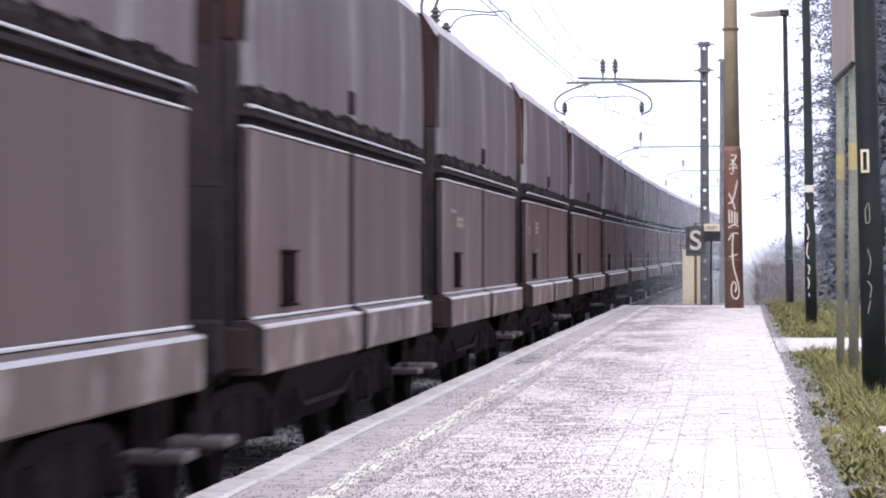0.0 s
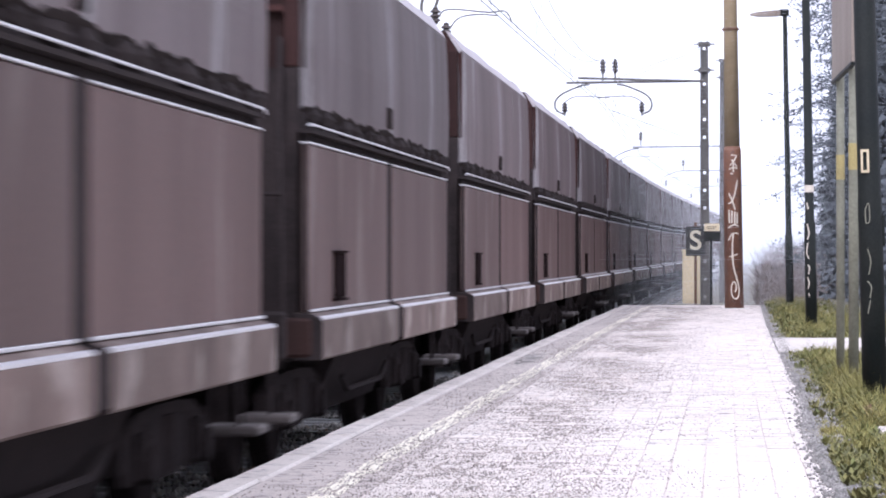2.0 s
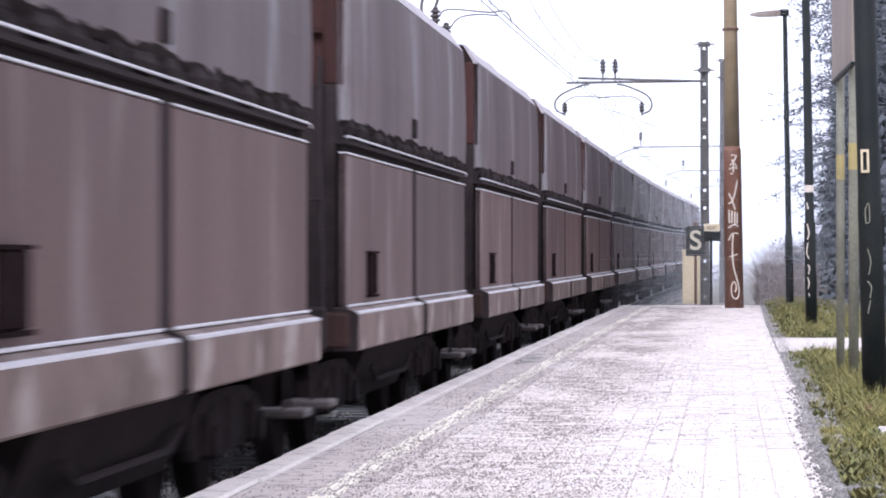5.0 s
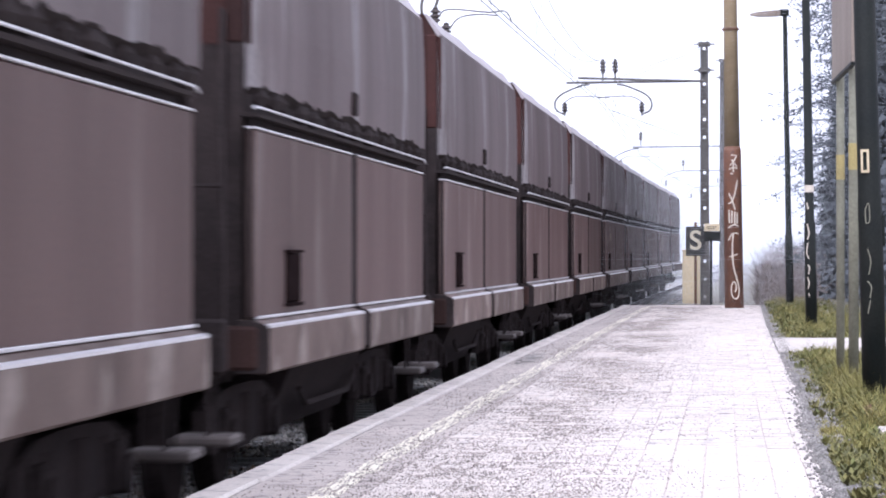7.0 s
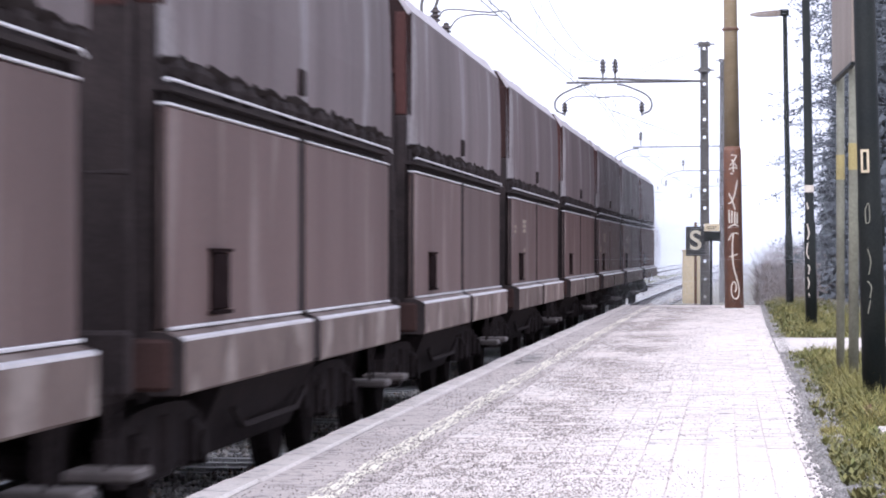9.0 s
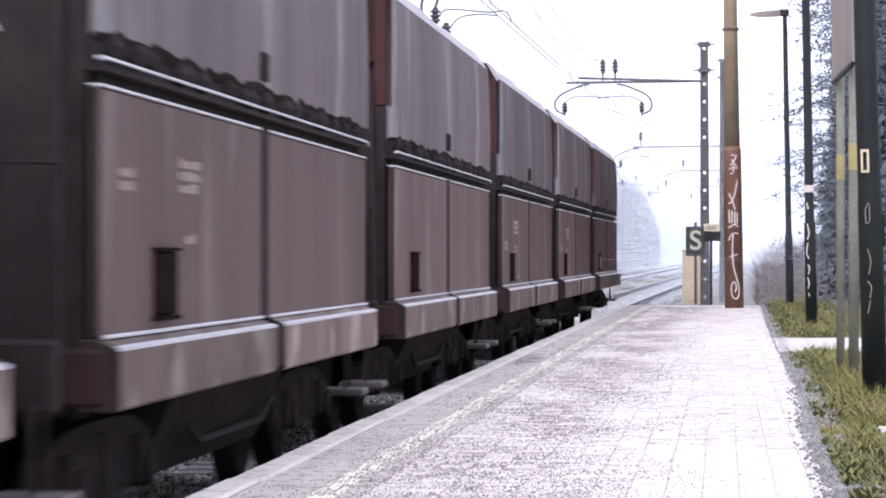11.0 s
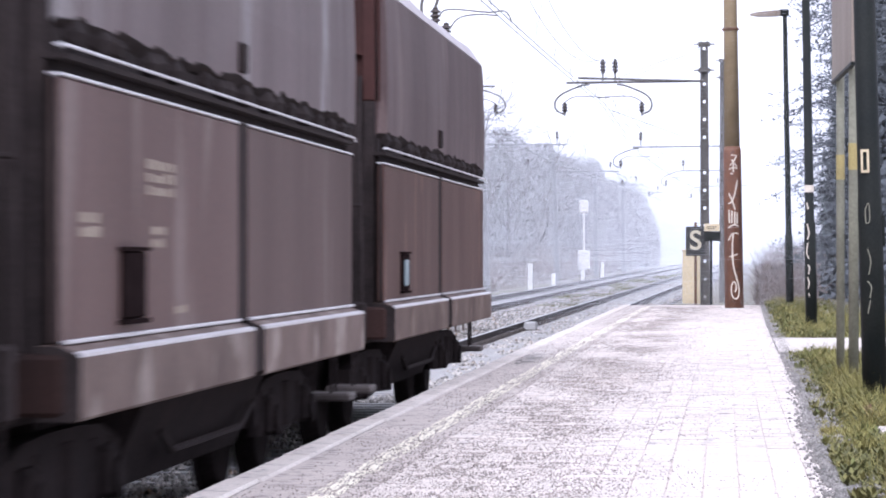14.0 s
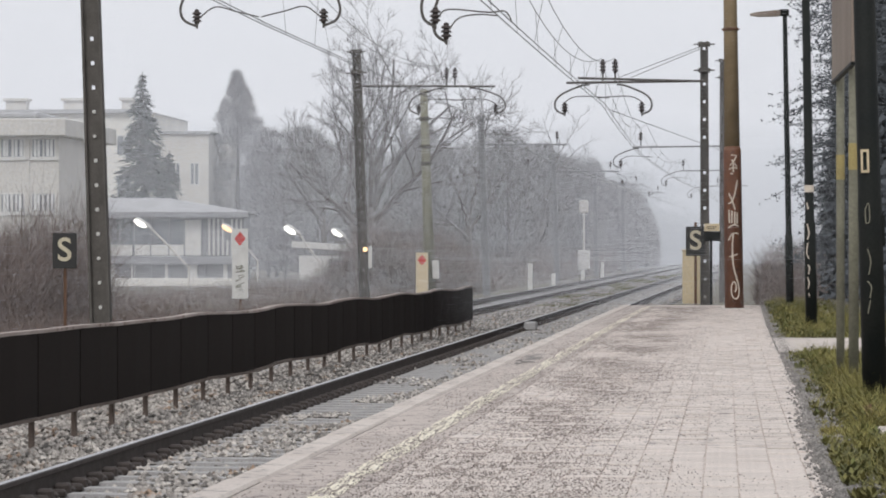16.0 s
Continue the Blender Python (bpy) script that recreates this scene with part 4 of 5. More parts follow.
    b.box(-w / 2, w / 2, -0.03, 0.0, board_low, board_low + hgt, bevel=0.012)
    part("board", b, root, "black sign board")
    m = text_mesh("S", hgt * 0.93)
    p = part("letter", m, root, "worn cream letter S")
    p.matrix_basis = Matrix.Translation((0, -0.033, board_low + hgt / 2)) @ pose(0, 0, 0, 90, 0, 0)
    return root


def scribble(parent, name, strokes, radius, mat_, surf):
    """Paint strokes on a round pole: points (angle, height), lifted a little off the surface surf(z)."""
    b = Build(mat_)
    for st in strokes:
        pts = smooth_path([(surf(z)[1] * math.sin(a) + surf(z)[0], -surf(z)[1] * math.cos(a), z) for a, z in st], 4)
        b.tube(pts, radius, 5)
    return part(name, b, parent, "pale sprayed graffiti")


def platform_things():
    s_sign(74.9, 3.23, 0.42, 1.10, 0.45, 0.68, "black sign with a cream letter S at the platform end", post_h=1)
    s_sign(60, -8.40, -0.5, 1.80, 0.46, 0.67, "black sign with a cream letter S in brown scrub")
    b = Build(M_CREAM)
    b.box(-0.21, 0.21, -0.15, 0.15, 0.0, 1.25, bevel=0.015)
    b.box(-0.24, 0.24, -0.18, 0.18, 1.25, 1.29, bevel=0.01)
    cab = thing("control_cabinet", None, "cream painted control cabinet at the platform end", "cabinet")
    cab.matrix_basis = Matrix.Translation(at(76.6, 3.10, 0.38))
    part("body", b, cab)
    b = Build(M_CREAM)
    b.box(-0.18, 0.18, -0.158, -0.152, 0.08, 1.18, bevel=0.002)
    part("door", b, cab)
    # end-of-platform board
    pb = thing("notice_board", None, "small dark board with a cream plate above it", "railway sign")
    pb.matrix_basis = Matrix.Translation(at(74.0, 3.62, 0.42))
    b = Build(M_DARKSTEEL)
    b.box(-0.19, 0.19, -0.05, 0.05, 1.44, 1.66, bevel=0.01)
    b.tube([(-0.02, 0.02, -0.05), (-0.02, 0.02, 1.5)], 0.03, 8)
    part("board", b, pb)
    b = Build(M_CREAM)
    b.box(-0.175, 0.175, -0.065, -0.04, 1.665, 1.84, bevel=0.008)
    part("plate", b, pb, "cream plate with faint bars")
    b = Build(M_SIGNBLACK)
    b.box(-0.12, 0.10, -0.069, -0.0655, 1.76, 1.775)
    b.box(-0.12, 0.06, -0.069, -0.0655, 1.72, 1.735)
    part("bars", b, pb)

    # brown pole
    pole = thing("steel_pole", None, "tall ochre steel pole with brown graffiti-covered lower sleeve", "pole")
    pole.matrix_basis = lean_pose(67.5, 4.16, 0.41, 0.75)
    b = Build(M_BROWN)
    b.lathe((0, 0, 0), [(0, 0.20), (3.30, 0.185), (3.40, 0.165)], sides=20)
    part("sleeve", b, pole, "brown painted sleeve", smooth=True)
    b = Build(M_TAN)
    b.lathe((0, 0, 3.39), [(0, 0.163), (2.6, 0.145), (6.5, 0.115)], sides=20)
    part("shaft", b, pole, "ochre painted shaft", smooth=True)
    b = Build(M_RUST)
    b.lathe((0, 0, 5.82), [(0, 0.165), (0.05, 0.17), (0.06, 0.15)], sides=16)
    b.tube([(-0.19, 0, 5.85), (0.19, 0, 5.85)], 0.015, 6)
    part("collar", b, pole)
    b = Build(M_CONCRETE)
    b.lathe((0, 0, -0.02), [(0, 0.33), (0.05, 0.31)], sides=18)
    part("base_plate", b, pole, "pale concrete foot")
    surf = lambda z: (0.0, 0.196 - 0.0045 * z)
    strokes = [[(-0.15, 3.22), (0.45, 3.20), (0.1, 3.08), (-0.3, 3.0)], [(-0.1, 3.12), (0.5, 2.98)], [(-0.35, 2.92), (0.1, 2.96), (0.55, 2.94)], [(0.12, 3.08), (0.1, 2.86)], [(-0.25, 2.84), (0.05, 2.82)],
               [(0.55, 2.70), (0.25, 2.42), (-0.1, 2.26), (-0.5, 2.20)], [(-0.45, 2.42), (-0.1, 2.28), (0.25, 2.08)], [(-0.45, 2.08), (-0.42, 1.80)], [(-0.12, 2.06), (-0.15, 1.80)], [(0.2, 2.04), (0.18, 1.76)], [(0.48, 2.02), (0.45, 1.78)], [(-0.5, 1.94), (0.5, 1.96)],
               [(-0.55, 1.70), (0.0, 1.76), (0.62, 1.74)], [(-0.55, 1.44), (-0.1, 1.58), (0.6, 1.58)], [(0.0, 1.58), (-0.12, 1.30), (-0.05, 0.95), (0.25, 0.68), (0.52, 0.48), (0.50, 0.30), (0.2, 0.22), (-0.22, 0.30), (-0.25, 0.50), (0.05, 0.58), (0.26, 0.46), (0.08, 0.36)], [(-0.5, 1.10), (0.0, 1.12), (0.42, 1.16)]]
    scribble(pole, "graffiti", strokes, 0.018, M_GRAFFITI, surf)

    # street lamp and dark poles
    lamp = thing("platform_lamp", None, "dark painted platform lamp with an unlit flat head", "lamp")
    lamp.matrix_basis = lean_pose(72.7, 5.38, 0.38, 1.0)
    b = Build(M_DARKSTEEL)
    b.lathe((0, 0, -0.1), [(0, 0.088), (1.7, 0.085), (1.72, 0.068), (6.7, 0.05)], sides=14)
    part("pole", b, lamp, smooth=True)
    b = Build(M_BOARD)
    b.loft([[(x, -w, z0), (x, w, z0), (x, w * 0.8, z1), (x, -w * 0.8, z1)] for x, w, z0, z1 in ((-0.78, 0.05, 6.56, 6.60), (-0.6, 0.13, 6.53, 6.63), (-0.2, 0.14, 6.53, 6.66), (-0.1, 0.09, 6.54, 6.66))])
    part("lamp_head", b, lamp, "pale flat lamp head")
    b = Build(M_DARKSTEEL)
    b.box(-0.14, 0.10, -0.07, 0.07, 6.53, 6.68, bevel=0.02)
    part("bracket", b, lamp)

    p2 = thing("platform_lamp", None, "dark painted lamp pole with stickers and white scrawl", "lamp")
    p2.matrix_basis = lean_pose(51.4, 5.43, 0.40, 1.0)
    b = Build(M_DARKSTEEL)
    b.lathe((0, 0, -0.1), [(0, 0.095), (1.75, 0.09), (1.77, 0.074), (8.2, 0.055)], sides=14)
    part("pole", b, p2, smooth=True)
    b = Build(M_CREAM)
    b.loft([[(x, -w, z0), (x, w, z0), (x, w * 0.8, z1), (x, -w * 0.8, z1)] for x, w, z0, z1 in ((-0.85, 0.05, 8.0, 8.05), (-0.6, 0.14, 7.98, 8.08), (0.1, 0.12, 7.98, 8.1))])
    part("lamp_head", b, p2)
    b = Build(M_GRAFFITI)
    b.lathe((0, 0, 2.15), [(0, 0.0765), (0.11, 0.0765)], sides=14)
    part("sticker", b, p2, "faded pink sticker")
    scribble(p2, "graffiti", [[(-0.6, 1.98), (-0.3, 1.88)], [(-0.5, 1.65), (-0.2, 1.5), (-0.5, 1.4)], [(-0.4, 1.35), (-0.7, 1.2), (-0.3, 1.1)], [(-0.5, 1.0), (-0.2, 0.95), (-0.4, 0.85)], [(-0.6, 0.8), (-0.3, 0.72), (-0.5, 0.62)], [(-0.4, 0.55), (-0.3, 0.5)]], 0.012, M_GRAFFITI, lambda z: (0, 0.088 if z < 1.7 else 0.074))

    p3 = thing("platform_lamp", None, "thick black-green lamp pole standing in the grass by the platform", "lamp")
    p3.matrix_basis = lean_pose(25.1, 5.29, 0.40, 1.55)
    b = Build(M_DARKSTEEL)
    b.lathe((0, 0, -0.1), [(0, 0.098), (1.68, 0.093), (1.70, 0.090), (8.0, 0.068)], sides=18)
    part("pole", b, p3, smooth=True)
    b = Build(M_CREAM)
    for x0, x1, z0, z1 in ((-0.045, -0.028, 1.79, 1.96), (0.002, 0.019, 1.79, 1.96), (-0.045, 0.019, 1.945, 1.965), (-0.045, 0.019, 1.785, 1.805)):
        b.box(x0 - 0.02, x1 - 0.02, -0.100, -0.090, z0, z1)
    part("label_frame", b, p3, "pale square frame")
    scribble(p3, "graffiti", [[(-0.45, 1.5), (-0.15, 1.55), (-0.1, 1.42), (-0.4, 1.4), (-0.45, 1.5)], [(-0.35, 1.2), (-0.1, 1.1), (-0.3, 1.0)], [(-0.4, 0.95), (-0.1, 0.9), (-0.25, 0.82)], [(-0.2, 0.8), (-0.45, 0.7)]], 0.005, M_OLIVE, lambda z: (0, 0.095))
    b = Build(M_DARKSTEEL)
    b.box(0.06, 0.11, -0.03, 0.03, 1.22, 1.46, bevel=0.01)
    part("hatch", b, p3)

    sign = thing("station_sign", None, "pale station board on two mossy posts, seen edge-on", "sign")
    b = Build(M_BOARD)
    a, c = at(28.6, 5.24, 0), at(31.7, 5.165, 0)
    t = Vector((0.03, 0, 0))
    z0, z1 = 3.27, 4.4
    b.loft([[q + Vector((0, 0, z0)), q + t + Vector((0, 0, z0)), q + t + Vector((0, 0, z1)), q + Vector((0, 0, z1))] for q in (Vector((a.x, a.y, 0)), Vector((c.x, c.y, 0)))])
    part("board", b, sign, "pale beige board")
    b = Build(M_DARKSTEEL)
    b.loft([[q + Vector((-0.006, 0, z0 - 0.03)), q + t * 1.25 + Vector((0, 0, z0 - 0.03)), q + t * 1.25 + Vector((0, 0, z0 - 0.002)), q + Vector((-0.006, 0, z0 - 0.002))] for q in (Vector((a.x, a.y - 0.02, 0)), Vector((c.x, c.y + 0.02, 0)))])
    part("frame", b, sign, "dark lower frame")
    for y, off, rad in ((31.3, 5.235, 0.040), (29.3, 5.285, 0.046)):
        b = Build(M_OLIVE)
        b.lathe(at(y, off, 0.35), [(0, rad), (3.9, rad)], sides=12)
        part("post", b, sign, "mossy olive post", smooth=True)
        b = Build(M_BAND)
        b.lathe(at(y, off, 2.28 if y > 30 else 2.32), [(0, rad + 0.002), (0.24, rad + 0.002)], sides=12)
        part("band", b, sign, "faded yellow band")


platform_things()


# ---------- signs and posts beside the far track ----------
def diamond_sign(y, off, h, low, w, hgt, face, label, marks):
    root = thing("signal_board", None, label, "railway sign", group="diamond boards")
    root.matrix_basis = Matrix.Translation(at(y, off, h))
    b = Build(face)
    b.box(-w / 2, w / 2, -0.02, 0.02, low, low + hgt, bevel=0.008)
    part("board", b, root)
    b = Build(M_RUST)
    b.tube([(0, 0.05, -0.1), (0, 0.05, low + hgt * 0.9)], 0.035, 8)
    part("post", b, root)
    b = Build(M_RED)
    z = low + hgt - w * 0.62
    d = w * 0.36
    b.loft([[(0, q, z - d * 1.25), (d, q, z), (0, q, z + d * 1.25), (-d, q, z)] for q in (-0.026, -0.0215)])
    part("diamond", b, root, "red diamond")
    if marks:
        r = random.Random(11)
        b = Build(M_OLIVE)
        for i in range(9):
            zz = low + hgt * (0.12 + 0.045 * i)
            b.tube(smooth_path([(r.uniform(-.14, .14), -0.023, zz + r.uniform(-.05, .05)) for k in range(4)], 3), 0.012, 4)
        part("scrawl", b, root, "dark sprayed scrawl")


def lineside():
    diamond_sign(95, -10.66, -0.5, 0.72, 0.48, 2.08, M_WHITE, "white board with a red diamond and dark scrawl", True)
    diamond_sign(113.5, -7.20, -0.4, 0.42, 0.43, 1.55, M_CREAM, "cream board with a red diamond beside a mast", False)
    w = thing("marker_post", None, "white marker post beside the far track", "post", group="white markers")
    b = Build(M_WHITE)
    b.box(-0.10, 0.10, -0.06, 0.06, -0.2, 1.35, bevel=0.02)
    part("shaft", b, w)
    w.matrix_basis = Matrix.Translation(at(140, -5.4, -0.3))
    for y, off, h in ((165, -6.2, -0.95), (205, -6.0, -0.6), (190, -6.3, -1.0)):
        copy_thing(w, Matrix.Translation(at(y, off, h)))
    m = thing("marker_plate", None, "white plate strapped to the steel mast", "plate")
    b = Build(M_WHITE)
    b.box(-0.05, 0.05, -0.03, 0.03, 1.45, 2.1, bevel=0.01)
    part("plate", b, m)
    m.matrix_basis = Matrix.Translation(at(94.6, -6.72, -0.32))
    sg = thing("light_signal", None, "slim grey light signal with a white cabinet", "signal")
    sg.matrix_basis = Matrix.Translation(at(217, -7.95, -0.4))
    b = Build(M_CONCRETE)
    b.tube([(0, 0, 0), (0, 0, 4.6)], 0.07, 8)
    part("post", b, sg)
    b = Build(M_CONCRETE)
    b.box(-0.32, 0.32, -0.1, 0.1, 4.4, 5.25, bevel=0.08)
    part("head", b, sg, "grey signal head")
    b = Build(M_WHITE)
    b.box(-0.4, 0.4, -0.25, 0.25, 0.6, 1.9, bevel=0.05)
    part("cabinet", b, sg, "white cabinet")
    # small lamp on the mast
    y = thing("mast_light", None, "small lit yellow lamp on the steel mast", "lamp")
    b = Build(M_LAMPWARM)
    b.lathe(at(94.7, -6.88, 1.68), [(0, 0.07), (-0.05, 0.06)], (0, 1, 0), 10)
    part("lens", b, y)


    mg = thing("track_magnet", None, "small grey trackside box bolted beside the rail", "track equipment")
    b = Build(M_SLEEPER)
    b.box(-0.14, 0.14, -0.3, 0.3, -0.18, 0.02, bevel=0.03)
    part("box", b, mg)
    b = Build(M_RUST)
    b.box(-0.2, 0.2, -0.06, 0.06, -0.19, -0.15)
    part("bracket", b, mg)
    mg.matrix_basis = Matrix.Translation(at(MAGNET[0], MAGNET[1], 0))


MAGNET = (73.5, -0.50)
lineside()


# ---------- buildings ----------
def window(parent, x, y, z, w, h, curtain, r):
    """A framed window on a wall that faces -y; x, z: its lower left corner."""
    root = part("window", Build(M_WHITE).box(x, x + w, y - 0.05, y - 0.02, z, z + 0.08).box(x, x + w, y - 0.05, y - 0.02, z + h - 0.08, z + h).box(x, x + 0.07, y - 0.05, y - 0.02, z + 0.08, z + h - 0.08).box(x + w - 0.07, x + w, y - 0.05, y - 0.02, z + 0.08, z + h - 0.08).box(x + w / 2 - 0.04, x + w / 2 + 0.04, y - 0.05, y - 0.02, z + 0.08, z + h - 0.08), parent)
    part("pane", Build(M_GLASS).box(x + 0.07, x + w - 0.07, y - 0.03, y - 0.01, z + 0.08, z + h - 0.08), root)
    if curtain:
        for k in range(5):
            if r.random() < 0.8:
                a = x + 0.1 + (w - 0.2) * (k + r.uniform(0, 0.3)) / 5
                part("curtain", Build(M_CURTAIN).box(a, a + (w - 0.2) / r.uniform(6.5, 9.5), y - 0.038, y - 0.032, z + 0.1, z + h - 0.1), root)
    return root


def buildings():
    r = random.Random(21)
    z0 = -0.2
    # office block with ribbon windows
    A = thing("office_block", None, "grey two-storey office block with flat roof and curtained windows", "building")
    part("wall", Build(M_CONCRETE).box(-45, -32.9, 160, 172, z0, 7.72), A, "grey concrete wall")
    part("roof", Build(M_CONCRETE).box(-46, -32.4, 159.2, 173, 7.72, 8.6, bevel=0.05), A, "overhanging flat roof slab")
    part("roof_sheet", Build(M_ROOF).box(-45.6, -34.0, 159.8, 172, 8.61, 8.95, bevel=0.1), A)
    for zz in (6.62, 3.86, 1.1):
        for k in range(6):
            window(A, -34.32 - k * 1.59, 160, zz, 1.27, 1.02, True, r)
        part("sill_band", Build(M_WHITE).box(-45, -32.95, 159.90, 160, zz - 0.10, zz - 0.01), A)
    for k in range(5):
        x = -34.49 - k * 1.59
        part("pilaster", Build(M_CONCRETE).box(x - 0.1, x + 0.1, 159.9, 160, z0, 7.71), A)
    # pale house with chimneys
    B = thing("apartment_house", None, "pale plastered apartment house with chimneys", "building")
    part("wall", Build(M_PLASTER).box(-58, -41.2, 235, 250, 0, 12.3), B)
    part("roof", Build(M_ROOF).loft([[(-58.4, y, 12.3), (-41.0, y, 12.3), (-42, y, 12.6), (-58, y, 12.6)] for y in (234.6, 250.4)]), B)
    for x in (-52.3, -47.9, -43.5):
        ch = part("chimney", Build(M_CONCRETE).box(x - 0.7, x + 0.9, 238, 239, 12.5, 13.4, bevel=0.04), B)
        part("chimney_cap", Build(M_CONCRETE).box(x - 0.85, x + 1.05, 237.8, 239.2, 13.402, 13.6), ch)
    for zz in (3.2, 6.2, 9.2):
        for k in range(5):
            window(B, -44.0 - k * 3.1, 235, zz, 1.1, 1.5, False, r)
    C = thing("apartment_house", None, "grey plastered block with a plain side wall", "building")
    part("wall", Build(M_CONCRETE).box(-41.0, -37.3, 236, 250, 0, 10.8), C)
    part("roof", Build(M_ROOF).box(-41.1, -37.1, 235.8, 250.2, 10.8, 11.0), C)
    for x in (-40.1, -38.7):
        window(C, x, 236, 7.0, 0.7, 1.7, False, r)
    # pavilion with hipped roof and striped front
    D = thing("pavilion", None, "low dark pavilion with shallow grey roof and white panels", "building")
    part("wall", Build(M_DARKWALL).box(-40.5, -28.62, 195, 197.6, z0, 4.3), D, "dark glazed front")
    b = Build(M_ROOF)
    b.loft([[(-41.0, 194.2, 4.3), (-28.3, 194.2, 4.3), (-28.3, 198.2, 4.3), (-41.0, 198.2, 4.3)], [(-41.0, 194.2, 4.42), (-28.3, 194.2, 4.42), (-28.3, 198.2, 4.42), (-41.0, 198.2, 4.42)], [(-40.0, 196.0, 5.3), (-33.6, 196.0, 5.3), (-33.6, 196.6, 5.3), (-40.0, 196.6, 5.3)]])
    part("roof", b, D, "shallow grey sheet roof")
    part("fascia", Build(M_DARKWALL).box(-41.05, -28.25, 194.12, 194.18, 4.1, 4.40), D)
    for k, (x, w) in enumerate(((-32.25, 0.98), (-34.34, 2.0), (-35.36, 0.95), (-36.86, 1.33), (-38.4, 1.3))):
        part("white_panel", Build(M_WHITE).box(x, x + w, 194.86, 194.93, 1.76, 2.42 if k else 3.95, bevel=0.01), D)
    for k in range(8):
        x = -30.82 + k * 0.28
        part("white_slat", Build(M_WHITE).box(x, x + 0.11, 194.85, 194.93, 1.76, 4.0 if k != 4 else 2.7), D)
    for x in (-39.5, -38.5, -36.96, -35.47, -34.42, -33.3, -32.34, -31.1):
        part("mullion", Build(M_DARKWALL).box(x, x + 0.08, 194.84, 194.99, z0, 4.08), D)
    for k in range(7):
        x = -39.4 + k * 1.05
        part("window_pane", Build(M_GLASS).box(x, x + 0.95, 194.95, 194.985, 2.46, 3.98), D)
    part("ledge", Build(M_DARKWALL).box(-40.6, -28.5, 194.5, 194.83, 1.25, 1.72, bevel=0.03), D)
    for k in range(6):
        x = -39.2 + k * 1.8 + (k % 2) * 0.3
        part("door_frame", Build(M_WHITE).box(x, x + (0.18, 0.5, 0.25)[k % 3], 194.9, 194.96, 0.0, 1.2), D)
    low = thing("low_wall", None, "pale low wall in front of the pavilion", "wall", kind="structure")
    part("coping", Build(M_PLASTER).box(-41, -27.8, 188.0, 188.3, -0.3, 0.42, bevel=0.03), low)
    hut = thing("flat_roof_shed", None, "white flat-roofed shed behind scrub", "building")
    part("wall", Build(M_WHITE).box(-24.6, -19.2, 190, 195, z0, 1.75), hut)
    part("roof", Build(M_WHITE).loft([[(-25.0, y, 2.25), (-19.0, y, 1.85), (-19.0, y, 2.2), (-25.0, y, 2.6)] for y in (189.6, 195.4)]), hut)
    part("gate", Build(M_DARKWALL).box(-22.8, -20.2, 189.93, 189.98, z0, 1.5), hut)
    far = thing("gable_house", None, "pale house with steep roof among bare trees", "building")
    part("wall", Build(M_PLASTER).box(-22, -17.5, 262, 270, 0, 5.5), far)
    part("roof", Build(M_ROOF).loft([[(-22.4, y, 5.4), (-17.1, y, 5.4), (-19.75, y, 9.0)] for y in (261.6, 270.4)]), far)
    for x in (-21.2, -19.2):
        window(far, x, 262, 3.4, 0.9, 1.3, False, r)


buildings()


def street_lamps():
    for i, (y, x, z, dx, dz, warm) in enumerate(((150, -26.75, 3.05, 2.1, -1.9, 0), (175, -26.45, 3.05, 1.5, -1.6, 1), (150, -19.65, 2.72, 1.2, -1.3, 0), (170, -19.8, 2.75, 1.0, -1.0, 0), (188, -20.9, 3.5, 0.5, -0.9, 1))):
        root = thing("street_lamp", None, "lit %s street lamp on a leaning arm" % ("amber" if warm else "white"), "street lamp", group="lit street lamps")
        b = Build(M_CONCRETE)
        b.tube([(x + dx, y, -0.6), (x + dx, y, z + dz), (x + dx * 0.5, y, z + dz * 0.42), (x + 0.25, y, z)], [0.06, 0.05, 0.045, 0.04], 8)
        part("arm", b, root)
        b = Build(M_WHITE)
        b.lathe((x + 0.30, y, z - 0.04), [(0, 0.05), (0.15, 0.11), (0.6, 0.16), (0.85, 0.08)], (-1, -0.2, 0.62), 10)
        part("lamp_head", b, root, "white lamp housing", smooth=True)
        b = Build(M_LAMPWARM if warm else M_LAMPGLOW)
        b.lathe((x - 0.02, y - 0.13, z + 0.06), [(-0.12, 0.05), (0.05, 0.12), (0.34, 0.13), (0.5, 0.05)], (-1, -0.2, 0.62), 10)
        part("lens", b, root, "glowing lamp glass", smooth=True)


street_lamps()


# ---------- trees, scrub, grass ----------
def limb(b, p, d, length, r0, depth, r, twig):
    """A bending, tapering branch that carries smaller ones on alternate sides."""
    n = (3, 3, 4, 5, 6, 7)[depth]
    pts, rad = [Vector(p)], [r0]
    q, dd = Vector(p), Vector(d).normalized()
    for i in range(n):
        dd = (dd + Vector((r.gauss(0, 0.13), r.gauss(0, 0.13), r.gauss(0.05, 0.09)))).normalized()
        q = q + dd * length / n
        pts.append(q.copy())
        rad.append(max(twig * 0.6, r0 * (1 - 0.72 * (i + 1) / n)))
    b.tube(pts, rad, (3, 3, 4, 5, 7, 8)[depth], 0 if depth > 0 else 1, caps=False)
    if depth == 0:
        return
    side = r.uniform(0, 6.28)
    kids = (0, 5, 5, 5, 5, 5)[depth]
    for k in range(kids):
        t = 0.22 + 0.76 * (k + r.uniform(0, 0.8)) / kids
        i = min(n - 1, int(t * n))
        base = pts[i].lerp(pts[i + 1], t * n - i)
        along = (pts[i + 1] - pts[i]).normalized()
        side += 2.4 + r.uniform(-0.5, 0.5)
